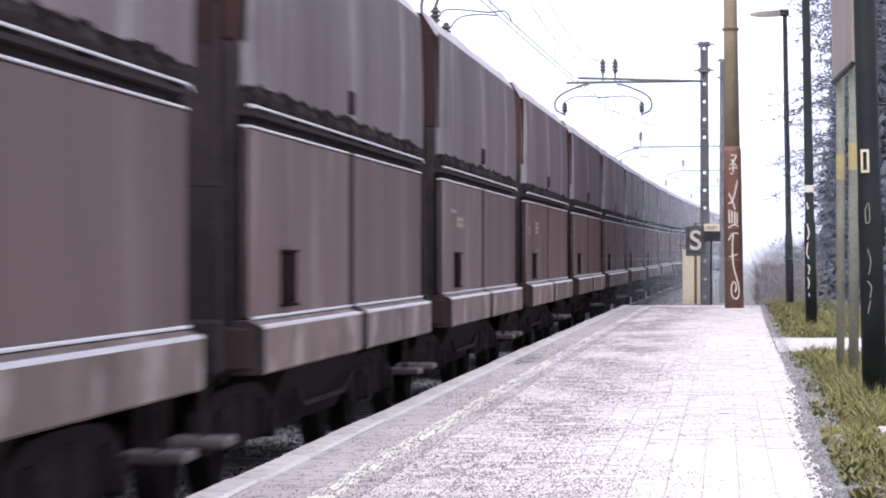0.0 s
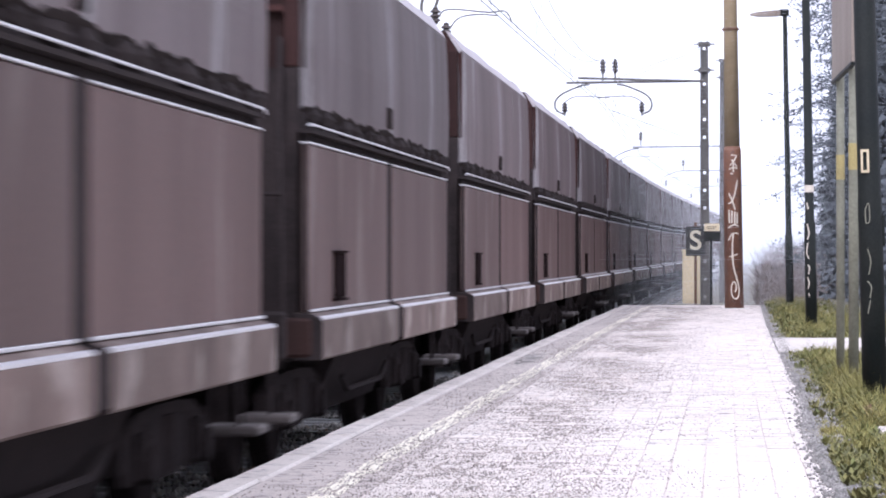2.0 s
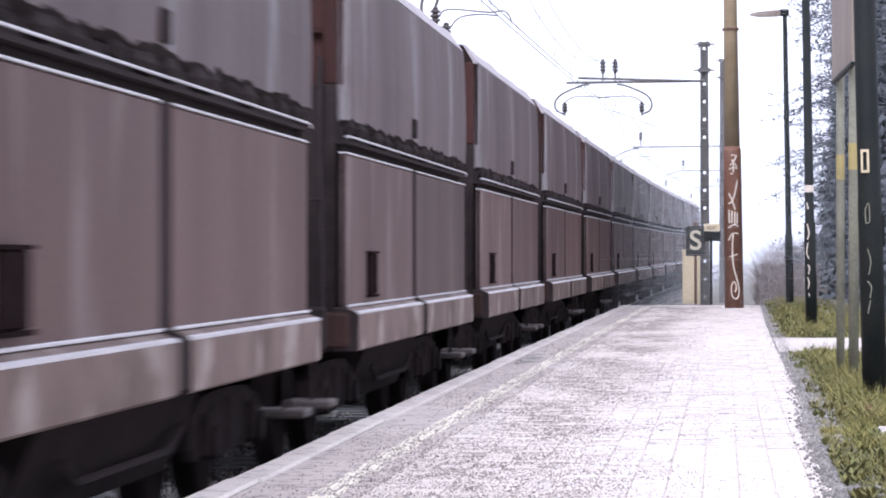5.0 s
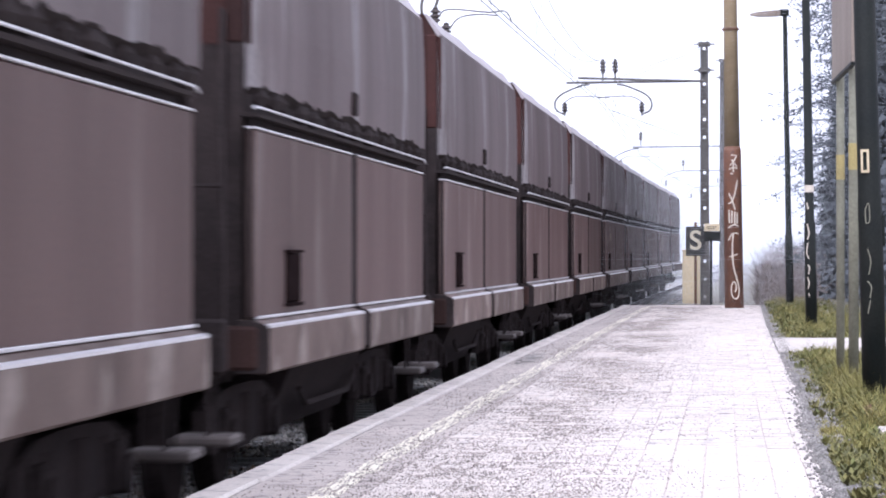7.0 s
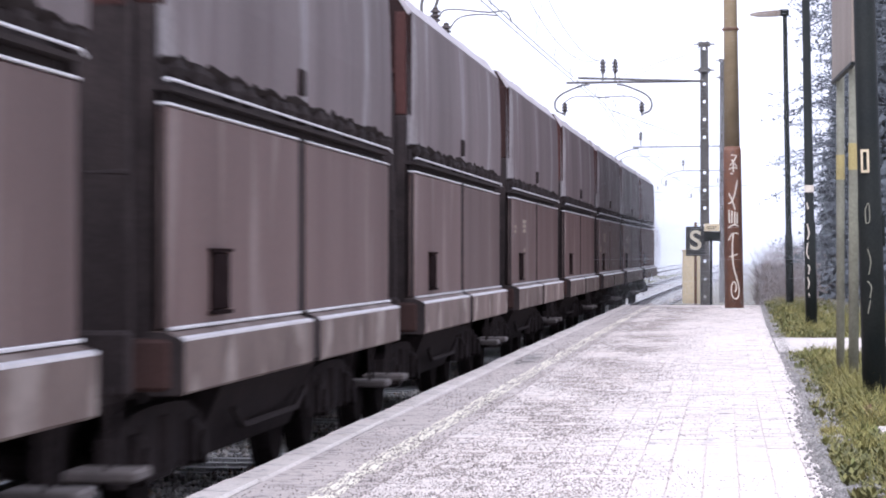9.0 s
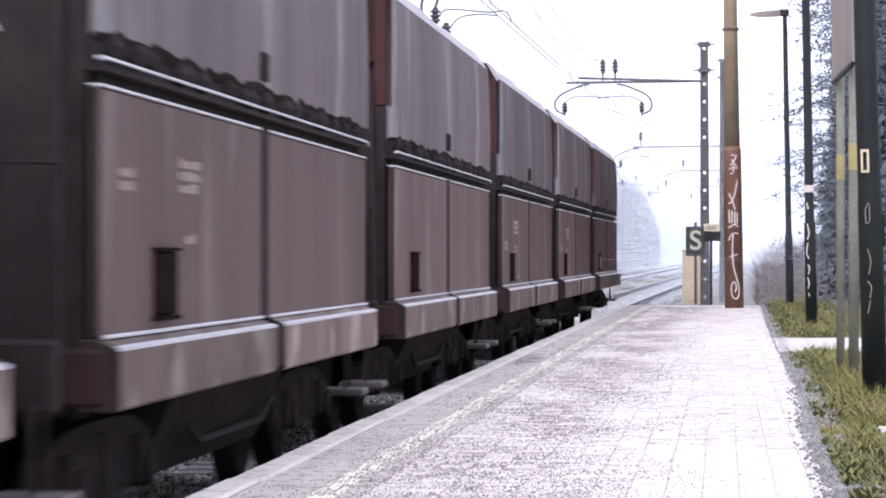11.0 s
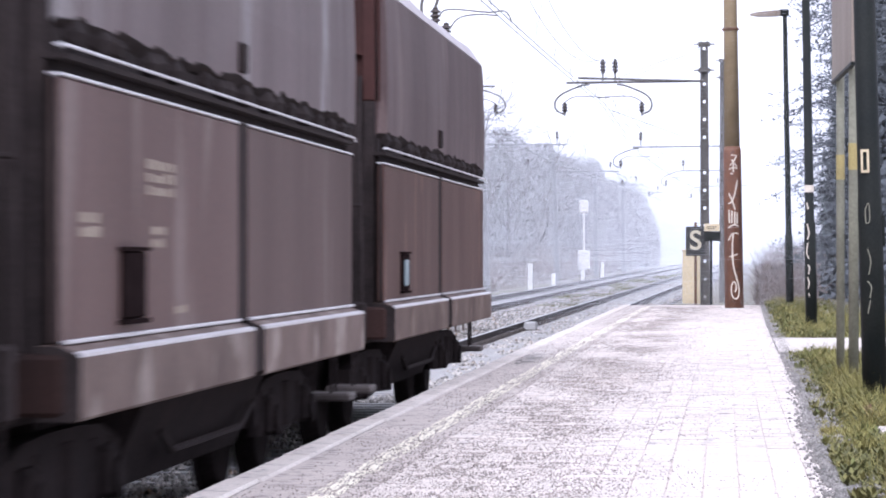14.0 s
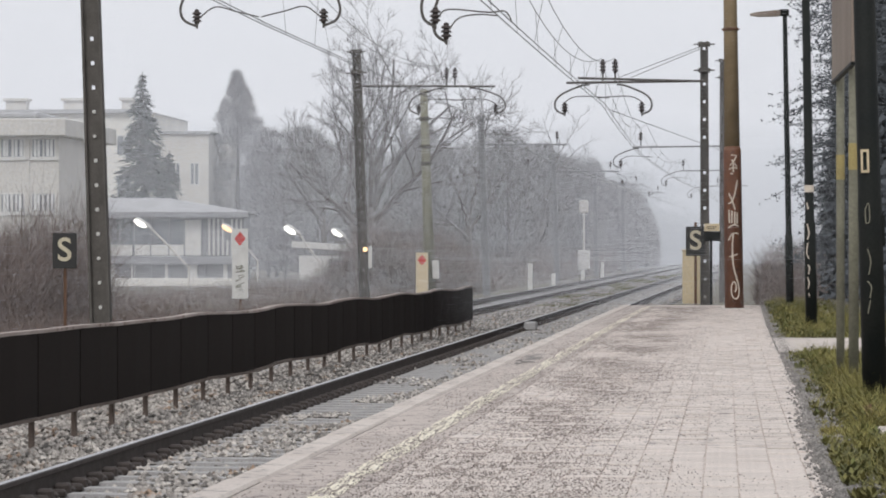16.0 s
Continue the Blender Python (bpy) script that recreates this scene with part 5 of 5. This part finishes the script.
        u = along.orthogonal().normalized()
        out = u * math.cos(side) + along.cross(u) * math.sin(side)
        nd = along * r.uniform(0.55, 0.95) + out * r.uniform(0.5, 0.85) + Vector((0, 0, 0.15))
        limb(b, base, nd, length * r.uniform(0.42, 0.66) * (1.12 - 0.4 * t), max(twig, rad[i] * 0.56), depth - 1, r, twig)


def bare_tree_meshes(seed, height, depth, limbs, twig):
    """limbs: (height on the trunk, direction x, y, z, length), as shares of the height."""
    r = random.Random(seed)
    tr = Build(M_BARK, M_TWIG)
    cr = Build(M_BARK, M_TWIG)
    r0 = height * 0.019
    top = max(q[0] for q in limbs) * height
    tr.tube([(0, 0, -0.5), (0, 0, 0.2), (height * 0.006, 0, top * 0.5), (0, 0, top)], [r0 * 1.3, r0, r0 * 0.88, r0 * 0.72], 10)
    for z, dx, dy, dz, L in limbs:
        limb(cr, (0, 0, z * height), (dx, dy, dz), L * height, r0 * 0.68, depth, r, twig)
    return tr.mesh("trunk", True), cr.mesh("crown")


def bough_crown(seed, height, reach, n):
    """Ivy-hung crown: boughs that bend out from the trunk, thick with small leaves and twigs."""
    r = random.Random(seed)
    b = Build(M_DARKTWIG)
    V, F = [], []
    for i in range(n):
        z = height * (0.10 + 0.86 * (i + r.random()) / n)
        a = r.uniform(0, 6.283)
        L = reach * r.uniform(0.55, 1.25) * (0.55 + 0.45 * math.sin(math.pi * min(1, 0.2 + 0.8 * z / height)))
        lift, sag = r.uniform(0.15, 0.6), r.uniform(0.15, 0.75)
        spine = [Vector((math.cos(a + 0.12 * t * r.uniform(-1, 1)) * L * t, math.sin(a) * L * t, z + L * (lift * t - sag * t * t))) for t in (0, 0.25, 0.5, 0.75, 1)]
        b.tube(spine, [0.04, 0.03, 0.022, 0.015, 0.006], 4)
        for k in range(11):
            t = 0.15 + 0.85 * (k + r.random()) / 11
            j = min(3, int(t * 4))
            p = spine[j].lerp(spine[j + 1], t * 4 - j)
            d = Vector((math.cos(a) + r.gauss(0, 0.8), math.sin(a) + r.gauss(0, 0.8), r.gauss(0.05, 0.5))).normalized() * r.uniform(0.35, 0.85)
            tip = p + d + Vector((0, 0, -0.12))
            w = d.orthogonal().normalized() * 0.012
            q = len(V)
            V += [p - w, p + w, tip]
            F.append((q, q + 1, q + 2))
            for m in range(10):
                c = p.lerp(tip, r.uniform(0.1, 1.05)) + Vector((r.gauss(0, 0.05), r.gauss(0, 0.05), r.gauss(0, 0.05)))
                d2 = Vector((r.gauss(0, 1), r.gauss(0, 1), r.gauss(-0.2, 1))).normalized()
                w = d2.orthogonal().normalized() * r.uniform(0.018, 0.038)
                q = len(V)
                V += [c - w, c + w, c + d2 * r.uniform(0.05, 0.10)]
                F.append((q, q + 1, q + 2))
    # ivy close to the trunk
    for i in range(8000):
        z = height * r.uniform(0.02, 0.93)
        a, rr = r.uniform(0, 6.283), 2.1 * math.sqrt(r.random()) * (1.05 - 0.6 * z / height)
        c = Vector((math.cos(a) * rr, math.sin(a) * rr, z))
        d2 = Vector((r.gauss(0, 1), r.gauss(0, 1), r.gauss(-0.2, 1))).normalized()
        w = d2.orthogonal().normalized() * r.uniform(0.05, 0.10)
        q = len(V)
        V += [c - w, c + w, c + d2 * r.uniform(0.12, 0.25)]
        F.append((q, q + 1, q + 2))
    b.add(V, F)
    return b.mesh("crown")


def twig_cloud(seed, n, rx, ry, z0, z1, mat_, width, length, shape):
    """Many thin twigs filling an uneven shape: a bush or a far crown."""
    r = random.Random(seed)
    b = Build(mat_)
    verts, faces = [], []
    k = 0
    while k < n:
        t = r.random()
        z = z0 + (z1 - z0) * t
        w = shape(t)
        a, rr = r.uniform(0, 6.283), math.sqrt(r.random()) * w
        x, y = math.cos(a) * rr * rx, math.sin(a) * rr * ry
        if noise.noise(Vector((x * 0.7 + seed, y * 0.7, z * 0.6))) < -0.22:
            k += 0.4
            continue
        out = Vector((x / rx, y / ry, 0.9 + r.gauss(0, 0.4))) + Vector((r.gauss(0, .45), r.gauss(0, .45), 0))
        d = out.normalized() * length * r.uniform(0.5, 1.3)
        s = d.cross(Vector((r.gauss(0, 1), r.gauss(0, 1), r.gauss(0, 1)))).normalized() * width * r.uniform(0.6, 1.4)
        p = Vector((x, y, z))
        i = len(verts)
        verts += [p - s, p + s, p + d]
        faces.append((i, i + 1, i + 2))
        k += 1
    b.add(verts, faces)
    return b.mesh("twigs")


def trees():
    r = random.Random(31)
    # large bare trees
    tall = []
    for seed, h, depth, limbs in ((3, 14.2, 4, ((0.27, -0.55, 0.1, 1.0, 0.50), (0.30, 0.05, -0.1, 1.0, 0.58), (0.25, 0.95, 0.1, 0.62, 0.54), (0.22, -0.95, -0.2, 0.55, 0.40), (0.29, 0.45, 0.3, 1.0, 0.50), (0.31, -0.2, -0.4, 1.0, 0.52))),
                                  (8, 12.5, 3, ((0.25, -0.4, 0.2, 1.0, 0.52), (0.32, 0.1, -0.1, 1.0, 0.60), (0.22, 0.8, 0.1, 0.8, 0.45), (0.28, -0.7, -0.4, 0.7, 0.40))),
                                  (12, 11.0, 3, ((0.25, 0.4, 0.2, 1.0, 0.55), (0.33, -0.1, -0.1, 1.0, 0.62), (0.24, -0.8, 0.1, 0.8, 0.42), (0.29, 0.6, -0.4, 0.8, 0.42)))):
        t, c = bare_tree_meshes(seed, h, depth, limbs, 0.013)
        root = thing("bare_tree", None, "tall bare deciduous tree with spreading grey-brown branches", "tree", group="bare trees")
        part("trunk", t, root, "grey-brown trunk")
        part("crown", c, root, "leafless branches and twigs")
        tall.append(root)
    tall[0].matrix_basis = Matrix.Translation((-18.8, 176, -0.3)) @ Matrix.Scale(1.06, 4)
    tall[1].matrix_basis = Matrix.Translation((-20.8, 186, -0.3))
    tall[2].matrix_basis = Matrix.Translation((-14.5, 190, 0)) @ pose(0, 0, 0, 0, 0, 70)
    for k, x, y, s, a in ((1, -25, 205, 1.0, 20), (2, -11.5, 214, 0.9, 120), (1, -13, 235, 0.85, 210), (1, -16.5, 228, 0.85, 290), (2, -10.5, 262, 0.8, 10), (1, -12.5, 285, 0.75, 80), (2, -9.0, 305, 0.8, 160)):
        copy_thing(tall[k], Matrix.Translation((x, y, cz(y) - 0.3)) @ pose(0, 0, 0, 0, 0, a) @ Matrix.Scale(s, 4))
    # hazy clumps of bushes and young trees
    egg = lambda t: 0.25 + 0.75 * math.sin(math.pi * min(1, 0.15 + t * 0.85)) ** 0.7
    dome = lambda t: (1 - t * t) ** 0.5
    cone = lambda t: 1.02 - t
    young = []
    for seed in (1, 2, 3):
        root = thing("leafless_tree", None, "slender leafless young tree with dense pale twigs", "tree", group="young trees along the line")
        part("trunk", Build(M_BARK).tube([(0, 0, -0.5), (0.1, 0, 4.0), (0, 0.1, 8.5)], [0.14, 0.09, 0.03], 6), root)
        part("crown", twig_cloud(seed, 5200, 2.3, 2.3, 0.5, 9.5, M_TWIG, 0.024, 0.60, egg), root, "cloud of fine twigs")
        young.append(root)
    young[0].matrix_basis = Matrix.Translation((-14.0, 200, -0.2))
    young[1].matrix_basis = Matrix.Translation((-17.5, 194, -0.2))
    young[2].matrix_basis = Matrix.Translation((-12.6, 196, -0.2))
    for i in range(30):
        y = 200 + 130 * (i / 46) ** 0.9 + r.uniform(-4, 4)
        off = -9.6 - abs(r.gauss(0, 4.2)) - (3 if y < 215 else 0)
        copy_thing(young[i % 3], Matrix.Translation(at(y, off, -0.4)) @ pose(0, 0, 0, 0, 0, r.uniform(0, 360)) @ Matrix.Scale(r.uniform(0.6, 1.0) * (0.95 if y < 260 else 0.8), 4))
    for i in range(14):
        y = 262 + 52 * i / 14 + r.uniform(-2, 2)
        copy_thing(young[i % 3], Matrix.Translation(at(y, -9.0 + 2.5 * i / 14 - abs(r.gauss(0, 1.5)), -0.4)) @ pose(0, 0, 0, 0, 0, r.uniform(0, 360)) @ Matrix.Scale(r.uniform(0.65, 1.25) * (0.88 - 0.50 * i / 14), 4))
    dark = []
    for seed in (5, 6):
        root = thing("ivy_clad_tree", None, "dark leafless tree thick with ivy and twigs", "tree", group="dark trees beside the platform")
        part("trunk", Build(M_DARKTWIG).tube([(0, 0, -0.5), (0.1, 0, 4.0), (0, 0.1, 9.5)], [0.2, 0.13, 0.04], 7), root)
        part("crown", bough_crown(seed, 11.0, 2.7, 62), root, "ivy-hung boughs with small dark leaves")
        dark.append(root)
    dark[0].matrix_basis = Matrix.Translation(at(84, 8.2, 0.3))
    dark[1].matrix_basis = Matrix.Translation(at(93, 8.9, 0.3))
    for y, off, a, s in ((73, 8.1, 20, 0.95), (78, 8.3, 140, 1.0), (88, 8.3, 250, 1.05), (70, 9.4, 80, 1.1), (81, 9.8, 310, 1.1)):
        copy_thing(dark[int(a / 10) % 2], Matrix.Translation(at(y, off, 0.3)) @ pose(0, 0, 0, 0, 0, a) @ Matrix.Scale(s, 4))
    for i in range(22):
        y = 62 + 90 * (i / 22) + r.uniform(-3, 3)
        off = 7.6 + (y - 62) * 0.030 + r.uniform(-0.3, 1.8)
        copy_thing(dark[i % 2], Matrix.Translation(at(y, off, 0.3)) @ pose(0, 0, 0, 0, 0, r.uniform(0, 360)) @ Matrix.Scale(r.uniform(0.7, 1.15), 4))
    for i in range(14):
        y = 150 + 140 * (i / 14) + r.uniform(-4, 4)
        off = 9.5 + abs(r.gauss(0, 2.0))
        copy_thing(young[i % 3], Matrix.Translation(at(y, off, 0.3)) @ pose(0, 0, 0, 0, 0, r.uniform(0, 360)) @ Matrix.Scale(r.uniform(0.55, 0.95), 4))
    for x, y, s in ((-32.5, 238, 1.15), (-30.5, 228, 1.0), (-27.5, 222, 0.95), (-25.2, 226, 1.0), (-23.6, 216, 0.8), (-43, 205, 0.7), (-45, 212, 0.8), (-22, 240, 1.05), (-28, 246, 1.15), (-29.5, 236, 1.1), (-26.5, 233, 1.05), (-24.2, 231, 1.0), (-31.2, 244, 1.2), (-33.8, 243, 1.1)):
        copy_thing(young[int(abs(x)) % 3], Matrix.Translation((x, y, 0)) @ pose(0, 0, 0, 0, 0, x * 77) @ Matrix.Scale(s, 4))
    # larch
    root = thing("larch_tree", None, "bare grey larch with a pointed twiggy crown", "tree")
    part("trunk", Build(M_BARK).tube([(0, 0, -0.5), (0, 0, 8), (0, 0, 15)], [0.25, 0.14, 0.03], 8), root)
    part("crown", twig_cloud(17, 36000, 8.0, 6.0, 0.8, 15.9, M_TWIG, 0.013, 0.5, lambda t: 0.02 + 0.98 * (1 - t) ** 1.15), root, "pointed crown of fine twigs")
    root.matrix_basis = Matrix.Translation((-35.7, 240, 0))
    # spruces
    for x, y, h, seed in ((-38.5, 215, 14.0, 4), (-36.3, 213, 8.6, 6)):
        rr = random.Random(seed)
        root = thing("spruce_tree", None, "dark grey-green spruce with drooping layered boughs", "tree", group="spruces")
        part("trunk", Build(M_BARK).tube([(0, 0, -0.5), (0, 0, h)], [0.2, 0.03], 8), root)
        b = Build(M_SPRUCE)
        z = 0.8
        while z < h - 0.2:
            reach = (h - z) * 0.27 + 0.10
            for k in range(11):
                a = rr.uniform(0, 6.283)
                L = reach * rr.uniform(0.6, 1.15)
                for j in range(34):
                    t = rr.uniform(0.1, 1)
                    p = Vector((math.cos(a) * L * t, math.sin(a) * L * t, z - 0.30 * L * t * t + rr.uniform(-.08, .08)))
                    d = Vector((math.cos(a) * 0.3 + rr.gauss(0, .2), math.sin(a) * 0.3 + rr.gauss(0, .2), -0.15 + rr.gauss(0, .12)))
                    s = Vector((-math.sin(a), math.cos(a), rr.gauss(0, .4))) * 0.085 * min(1, 0.3 + L * 0.6)
                    d *= min(1, 0.3 + L * 0.6)
                    b.add([p - s, p + s, p + d], [(0, 1, 2)])
            z += 0.30
        part("foliage", b, root, "layered needle boughs")
        root.matrix_basis = Matrix.Translation((x, y, 0.2))


trees()


def scrub(name, seed, n, region, mat_, label, hmin, hmax, width, heightfield=None):
    r = random.Random(seed)
    b = Build(mat_)
    V, F = [], []
    y0, y1, o0, o1, base = region
    for i in range(n):
        y, o = r.uniform(y0, y1), r.uniform(o0, o1)
        hh = r.uniform(hmin, hmax) * (0.65 + 0.55 * noise.noise(Vector((o * 0.35, y * 0.12, seed))) + 0.3)
        if heightfield:
            hh *= heightfield(y, o)
        z = base + r.uniform(0, 0.75) * hh
        p = at(y, o, z)
        d = Vector((r.gauss(0, 0.55), r.gauss(0, 0.55), 0.55 + r.gauss(0, 0.3))) * hh * 0.5
        s = Vector((r.gauss(0, 1), r.gauss(0, 0.6), 0)).normalized() * width * r.uniform(.5, 1.5)
        k = len(V)
        V += [p - s, p + s, p + d]
        F.append((k, k + 1, k + 2))
    b.add(V, F)
    return thing(name, b, label, "scrub", kind="stuff")


def undergrowth():
    scrub("scrub", 1, 50000, (66, 100, -20, -8.4, -0.6), M_NEARSCRUB, "dry brown brambles and stalks beside the far track", 0.45, 0.95, 0.005)
    scrub("scrub", 2, 50000, (100, 175, -22, -8.2, -0.6), M_SCRUB, "dry brown scrub along the railway line", 0.5, 1.0, 0.006)
    scrub("hedge", 3, 60000, (76, 90, -26, -13.2, -0.6), M_NEARSCRUB, "tall tangled brown hedge", 2.0, 3.6, 0.006)
    scrub("hedge", 6, 36000, (143, 158, -16.6, -8.4, -0.6), M_NEARSCRUB, "rounded brown hedge by the far track", 2.2, 3.2, 0.008, lambda y, o: max(0.2, 1.2 - ((o + 12.4) / 4.4) ** 2))
    scrub("hedge", 4, 42000, (178, 300, -17, -8.0, -0.5), M_SCRUB, "brown undergrowth below the far trees", 1.2, 2.6, 0.011)
    scrub("scrub", 5, 65000, (78, 140, 4.6, 16, 0.0), M_SCRUB, "dense brown scrub past the platform end", 0.6, 1.6, 0.006)
    scrub("scrub", 8, 30000, (44, 80, 7.5, 14, 0.3), M_SCRUB, "tangled brown scrub behind the grass strip", 0.8, 2.0, 0.005)
    scrub("scrub", 7, 24000, (140, 300, 4.5, 14, -0.2), M_SCRUB, "brown scrub beside the distant line", 1.2, 2.6, 0.01)
    r = random.Random(77)
    b = Build(M_GRASS)
    V, F = [], []
    for y0, y1, n in ((14.5, 26, 32000), (26, 37.7, 17000), (44.4, 60, 11000), (60, 82, 8000)):
        for i in range(n):
            y = r.uniform(y0, y1)
            o = kerb(y) + 0.07 + abs(r.gauss(0, 0.8)) if r.random() < 0.75 else r.uniform(4.95, 7.8)
            if 19.8 < y < 21.4 and o > 5.05:
                continue
            clump = noise.noise(Vector((o * 2.2, y * 1.3, 5)))
            if clump < -0.12 and r.random() < 0.85:
                continue
            L = r.uniform(0.04, 0.15) * (1 + 1.1 * clump) * min(1.0, 0.35 + (o - kerb(y) - 0.1) * 2.2)
            p = at(y, o, (0.42 if o < 4.8 else 0.375) + max(0, 0.10 * clump) * min(1, (o - kerb(y)) * 3) * r.random())
            d = Vector((r.gauss(0, 0.8), r.gauss(0, 0.8), 1)) * L
            a = r.uniform(0, 3.14)
            s = Vector((math.cos(a), math.sin(a), 0)) * r.uniform(0.003, 0.007)
            k = len(V)
            V += [p - s, p + s, p + d]
            F.append((k, k + 1, k + 2))
    b.add(V, F)
    thing("grass", b, "uneven yellow-green winter grass beside the platform", "grass", kind="stuff")
    tuft = Build(M_WEED)
    V, F = [], []
    for i in range(9000):
        y, o = r.uniform(105, 230), r.uniform(-3.1, -0.9)
        if noise.noise(Vector((o * 0.9, y * 0.12, 9))) < 0.12:
            continue
        p = at(y, o, -0.2)
        d = Vector((r.gauss(0, 0.5), r.gauss(0, 0.5), 1)) * r.uniform(0.05, 0.16)
        s = Vector((r.gauss(0, 1), 0.3, 0)).normalized() * 0.02
        k = len(V)
        V += [p - s, p + s, p + d]
        F.append((k, k + 1, k + 2))
    tuft.add(V, F)
    thing("track_weeds", tuft, "green tufts growing between the tracks", "weeds", kind="stuff")
    wd = Build(M_WEED)
    V, F = [], []
    for i in range(9000):
        y = 14.5 + 60 * r.random() ** 1.6
        if 37.5 < y < 44.5 or 19.8 < y < 21.4:
            continue
        o = kerb(y) + 0.06 + abs(r.gauss(0, 0.7))
        clump = noise.noise(Vector((o * 2.6, y * 1.6, 8)))
        if clump < -0.1:
            continue
        rise = 0.14 * (0.4 + clump) * min(1, (o - kerb(y)) * 3)
        for j in range(7):
            a = r.uniform(0, 6.283)
            L = r.uniform(0.012, 0.045)
            p = at(y, o, (0.425 if o < 4.8 else 0.38) + rise * r.random())
            d = Vector((math.cos(a), math.sin(a), r.uniform(0.4, 1.6))) * L
            s = Vector((-math.sin(a), math.cos(a), 0)) * L * 0.3
            k = len(V)
            V += [p, p + d * 0.55 - s, p + d, p + d * 0.55 + s]
            F.append((k, k + 1, k + 2, k + 3))
    wd.add(V, F)
    thing("weeds", wd, "low broad-leaved weeds among the grass", "weeds", kind="stuff")
    leaf = thing("fallen_leaf", Build(M_RUST).add([at(22.4, 5.08, 0.42), at(22.4, 5.15, 0.45), at(22.45, 5.14, 0.52), at(22.45, 5.09, 0.50)], [(0, 1, 2, 3)]), "orange-brown fallen leaf in the grass", "leaf")


undergrowth()


# ---------- mist at the end of the line: glowing sheets and pale strips ---
def mist(name, y, x0, x1, top, low_colour, high_colour, label, treeline):
    m = bpy.data.materials.new(name)
    m.use_nodes = True
    n, l = m.node_tree.nodes, m.node_tree.links
    n.clear()
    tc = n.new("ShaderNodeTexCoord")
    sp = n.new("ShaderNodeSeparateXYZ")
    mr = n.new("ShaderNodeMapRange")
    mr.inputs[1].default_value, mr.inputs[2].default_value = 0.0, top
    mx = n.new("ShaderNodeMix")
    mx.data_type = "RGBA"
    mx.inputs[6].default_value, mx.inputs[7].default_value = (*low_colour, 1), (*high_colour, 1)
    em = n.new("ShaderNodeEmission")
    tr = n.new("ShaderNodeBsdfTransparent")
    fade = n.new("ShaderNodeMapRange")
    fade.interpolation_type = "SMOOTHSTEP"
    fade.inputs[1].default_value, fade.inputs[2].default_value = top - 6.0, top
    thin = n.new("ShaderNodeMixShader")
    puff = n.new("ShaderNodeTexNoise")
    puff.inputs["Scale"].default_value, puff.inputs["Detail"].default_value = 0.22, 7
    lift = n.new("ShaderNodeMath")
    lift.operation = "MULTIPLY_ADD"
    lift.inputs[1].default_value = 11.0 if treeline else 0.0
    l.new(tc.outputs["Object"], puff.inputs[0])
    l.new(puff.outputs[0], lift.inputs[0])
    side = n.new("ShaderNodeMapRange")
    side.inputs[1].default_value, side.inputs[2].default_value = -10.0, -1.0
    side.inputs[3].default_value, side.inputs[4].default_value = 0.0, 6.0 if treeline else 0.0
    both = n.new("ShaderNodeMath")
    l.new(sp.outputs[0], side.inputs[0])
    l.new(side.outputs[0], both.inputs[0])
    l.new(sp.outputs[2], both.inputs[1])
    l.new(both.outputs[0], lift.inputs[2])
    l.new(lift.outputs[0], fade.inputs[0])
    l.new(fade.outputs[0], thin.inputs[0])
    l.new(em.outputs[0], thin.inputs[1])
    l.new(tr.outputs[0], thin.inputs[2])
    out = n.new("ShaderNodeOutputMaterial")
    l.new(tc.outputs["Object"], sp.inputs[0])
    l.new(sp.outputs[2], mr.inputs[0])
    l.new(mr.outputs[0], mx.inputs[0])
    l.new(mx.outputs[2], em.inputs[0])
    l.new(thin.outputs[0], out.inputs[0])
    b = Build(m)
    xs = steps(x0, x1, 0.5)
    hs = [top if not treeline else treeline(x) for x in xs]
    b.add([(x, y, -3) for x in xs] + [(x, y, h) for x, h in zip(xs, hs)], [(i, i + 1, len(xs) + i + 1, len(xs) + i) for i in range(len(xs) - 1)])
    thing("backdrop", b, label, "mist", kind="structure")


def mist_threads():
    """Thin mist imitated by hair-fine pale strips spread evenly through air over the line."""
    b = Build(M_MIST)
    V, F = [], []
    n = 40000
    for i in range(n):
        y = 66 + 254 * ((i + 0.5) / n) ** 1.25
        z = -1.5 + 21.0 * ((i * 0.6180339887) % 1.0) ** 1.15
        w = 0.00013 * (y / 100) ** 0.5
        k = len(V)
        V += [(-75, y - w, z - w), (45, y - w, z - w), (45, y + w, z + w), (-75, y + w, z + w)]
        F.append((k, k + 1, k + 2, k + 3))
    b.add(V, F)
    thing("mist", b, "fine pale strips imitating thin winter mist over the line", "mist", kind="stuff")


mist_threads()


# Backdrop sheets that emit haze and woods colours of their own.
mist("mist_glow_sheet", 345, -260, 220, 18.0, (0.42, 0.44, 0.47), (0.70, 0.715, 0.745), "glowing sheet standing in for pale mist down the line", None)
mist("woods_haze_sheet", 318, -120, -1.0, 19.0, (0.31, 0.325, 0.35), (0.46, 0.475, 0.50), "glowing sheet painted as misty woods far beyond the line", lambda x: 19.0)



def motions():
    for k, car in CARS:
        walk(car, [(t / 2, wagon_pose(k, t / 2)) for t in range(33)])


motions()
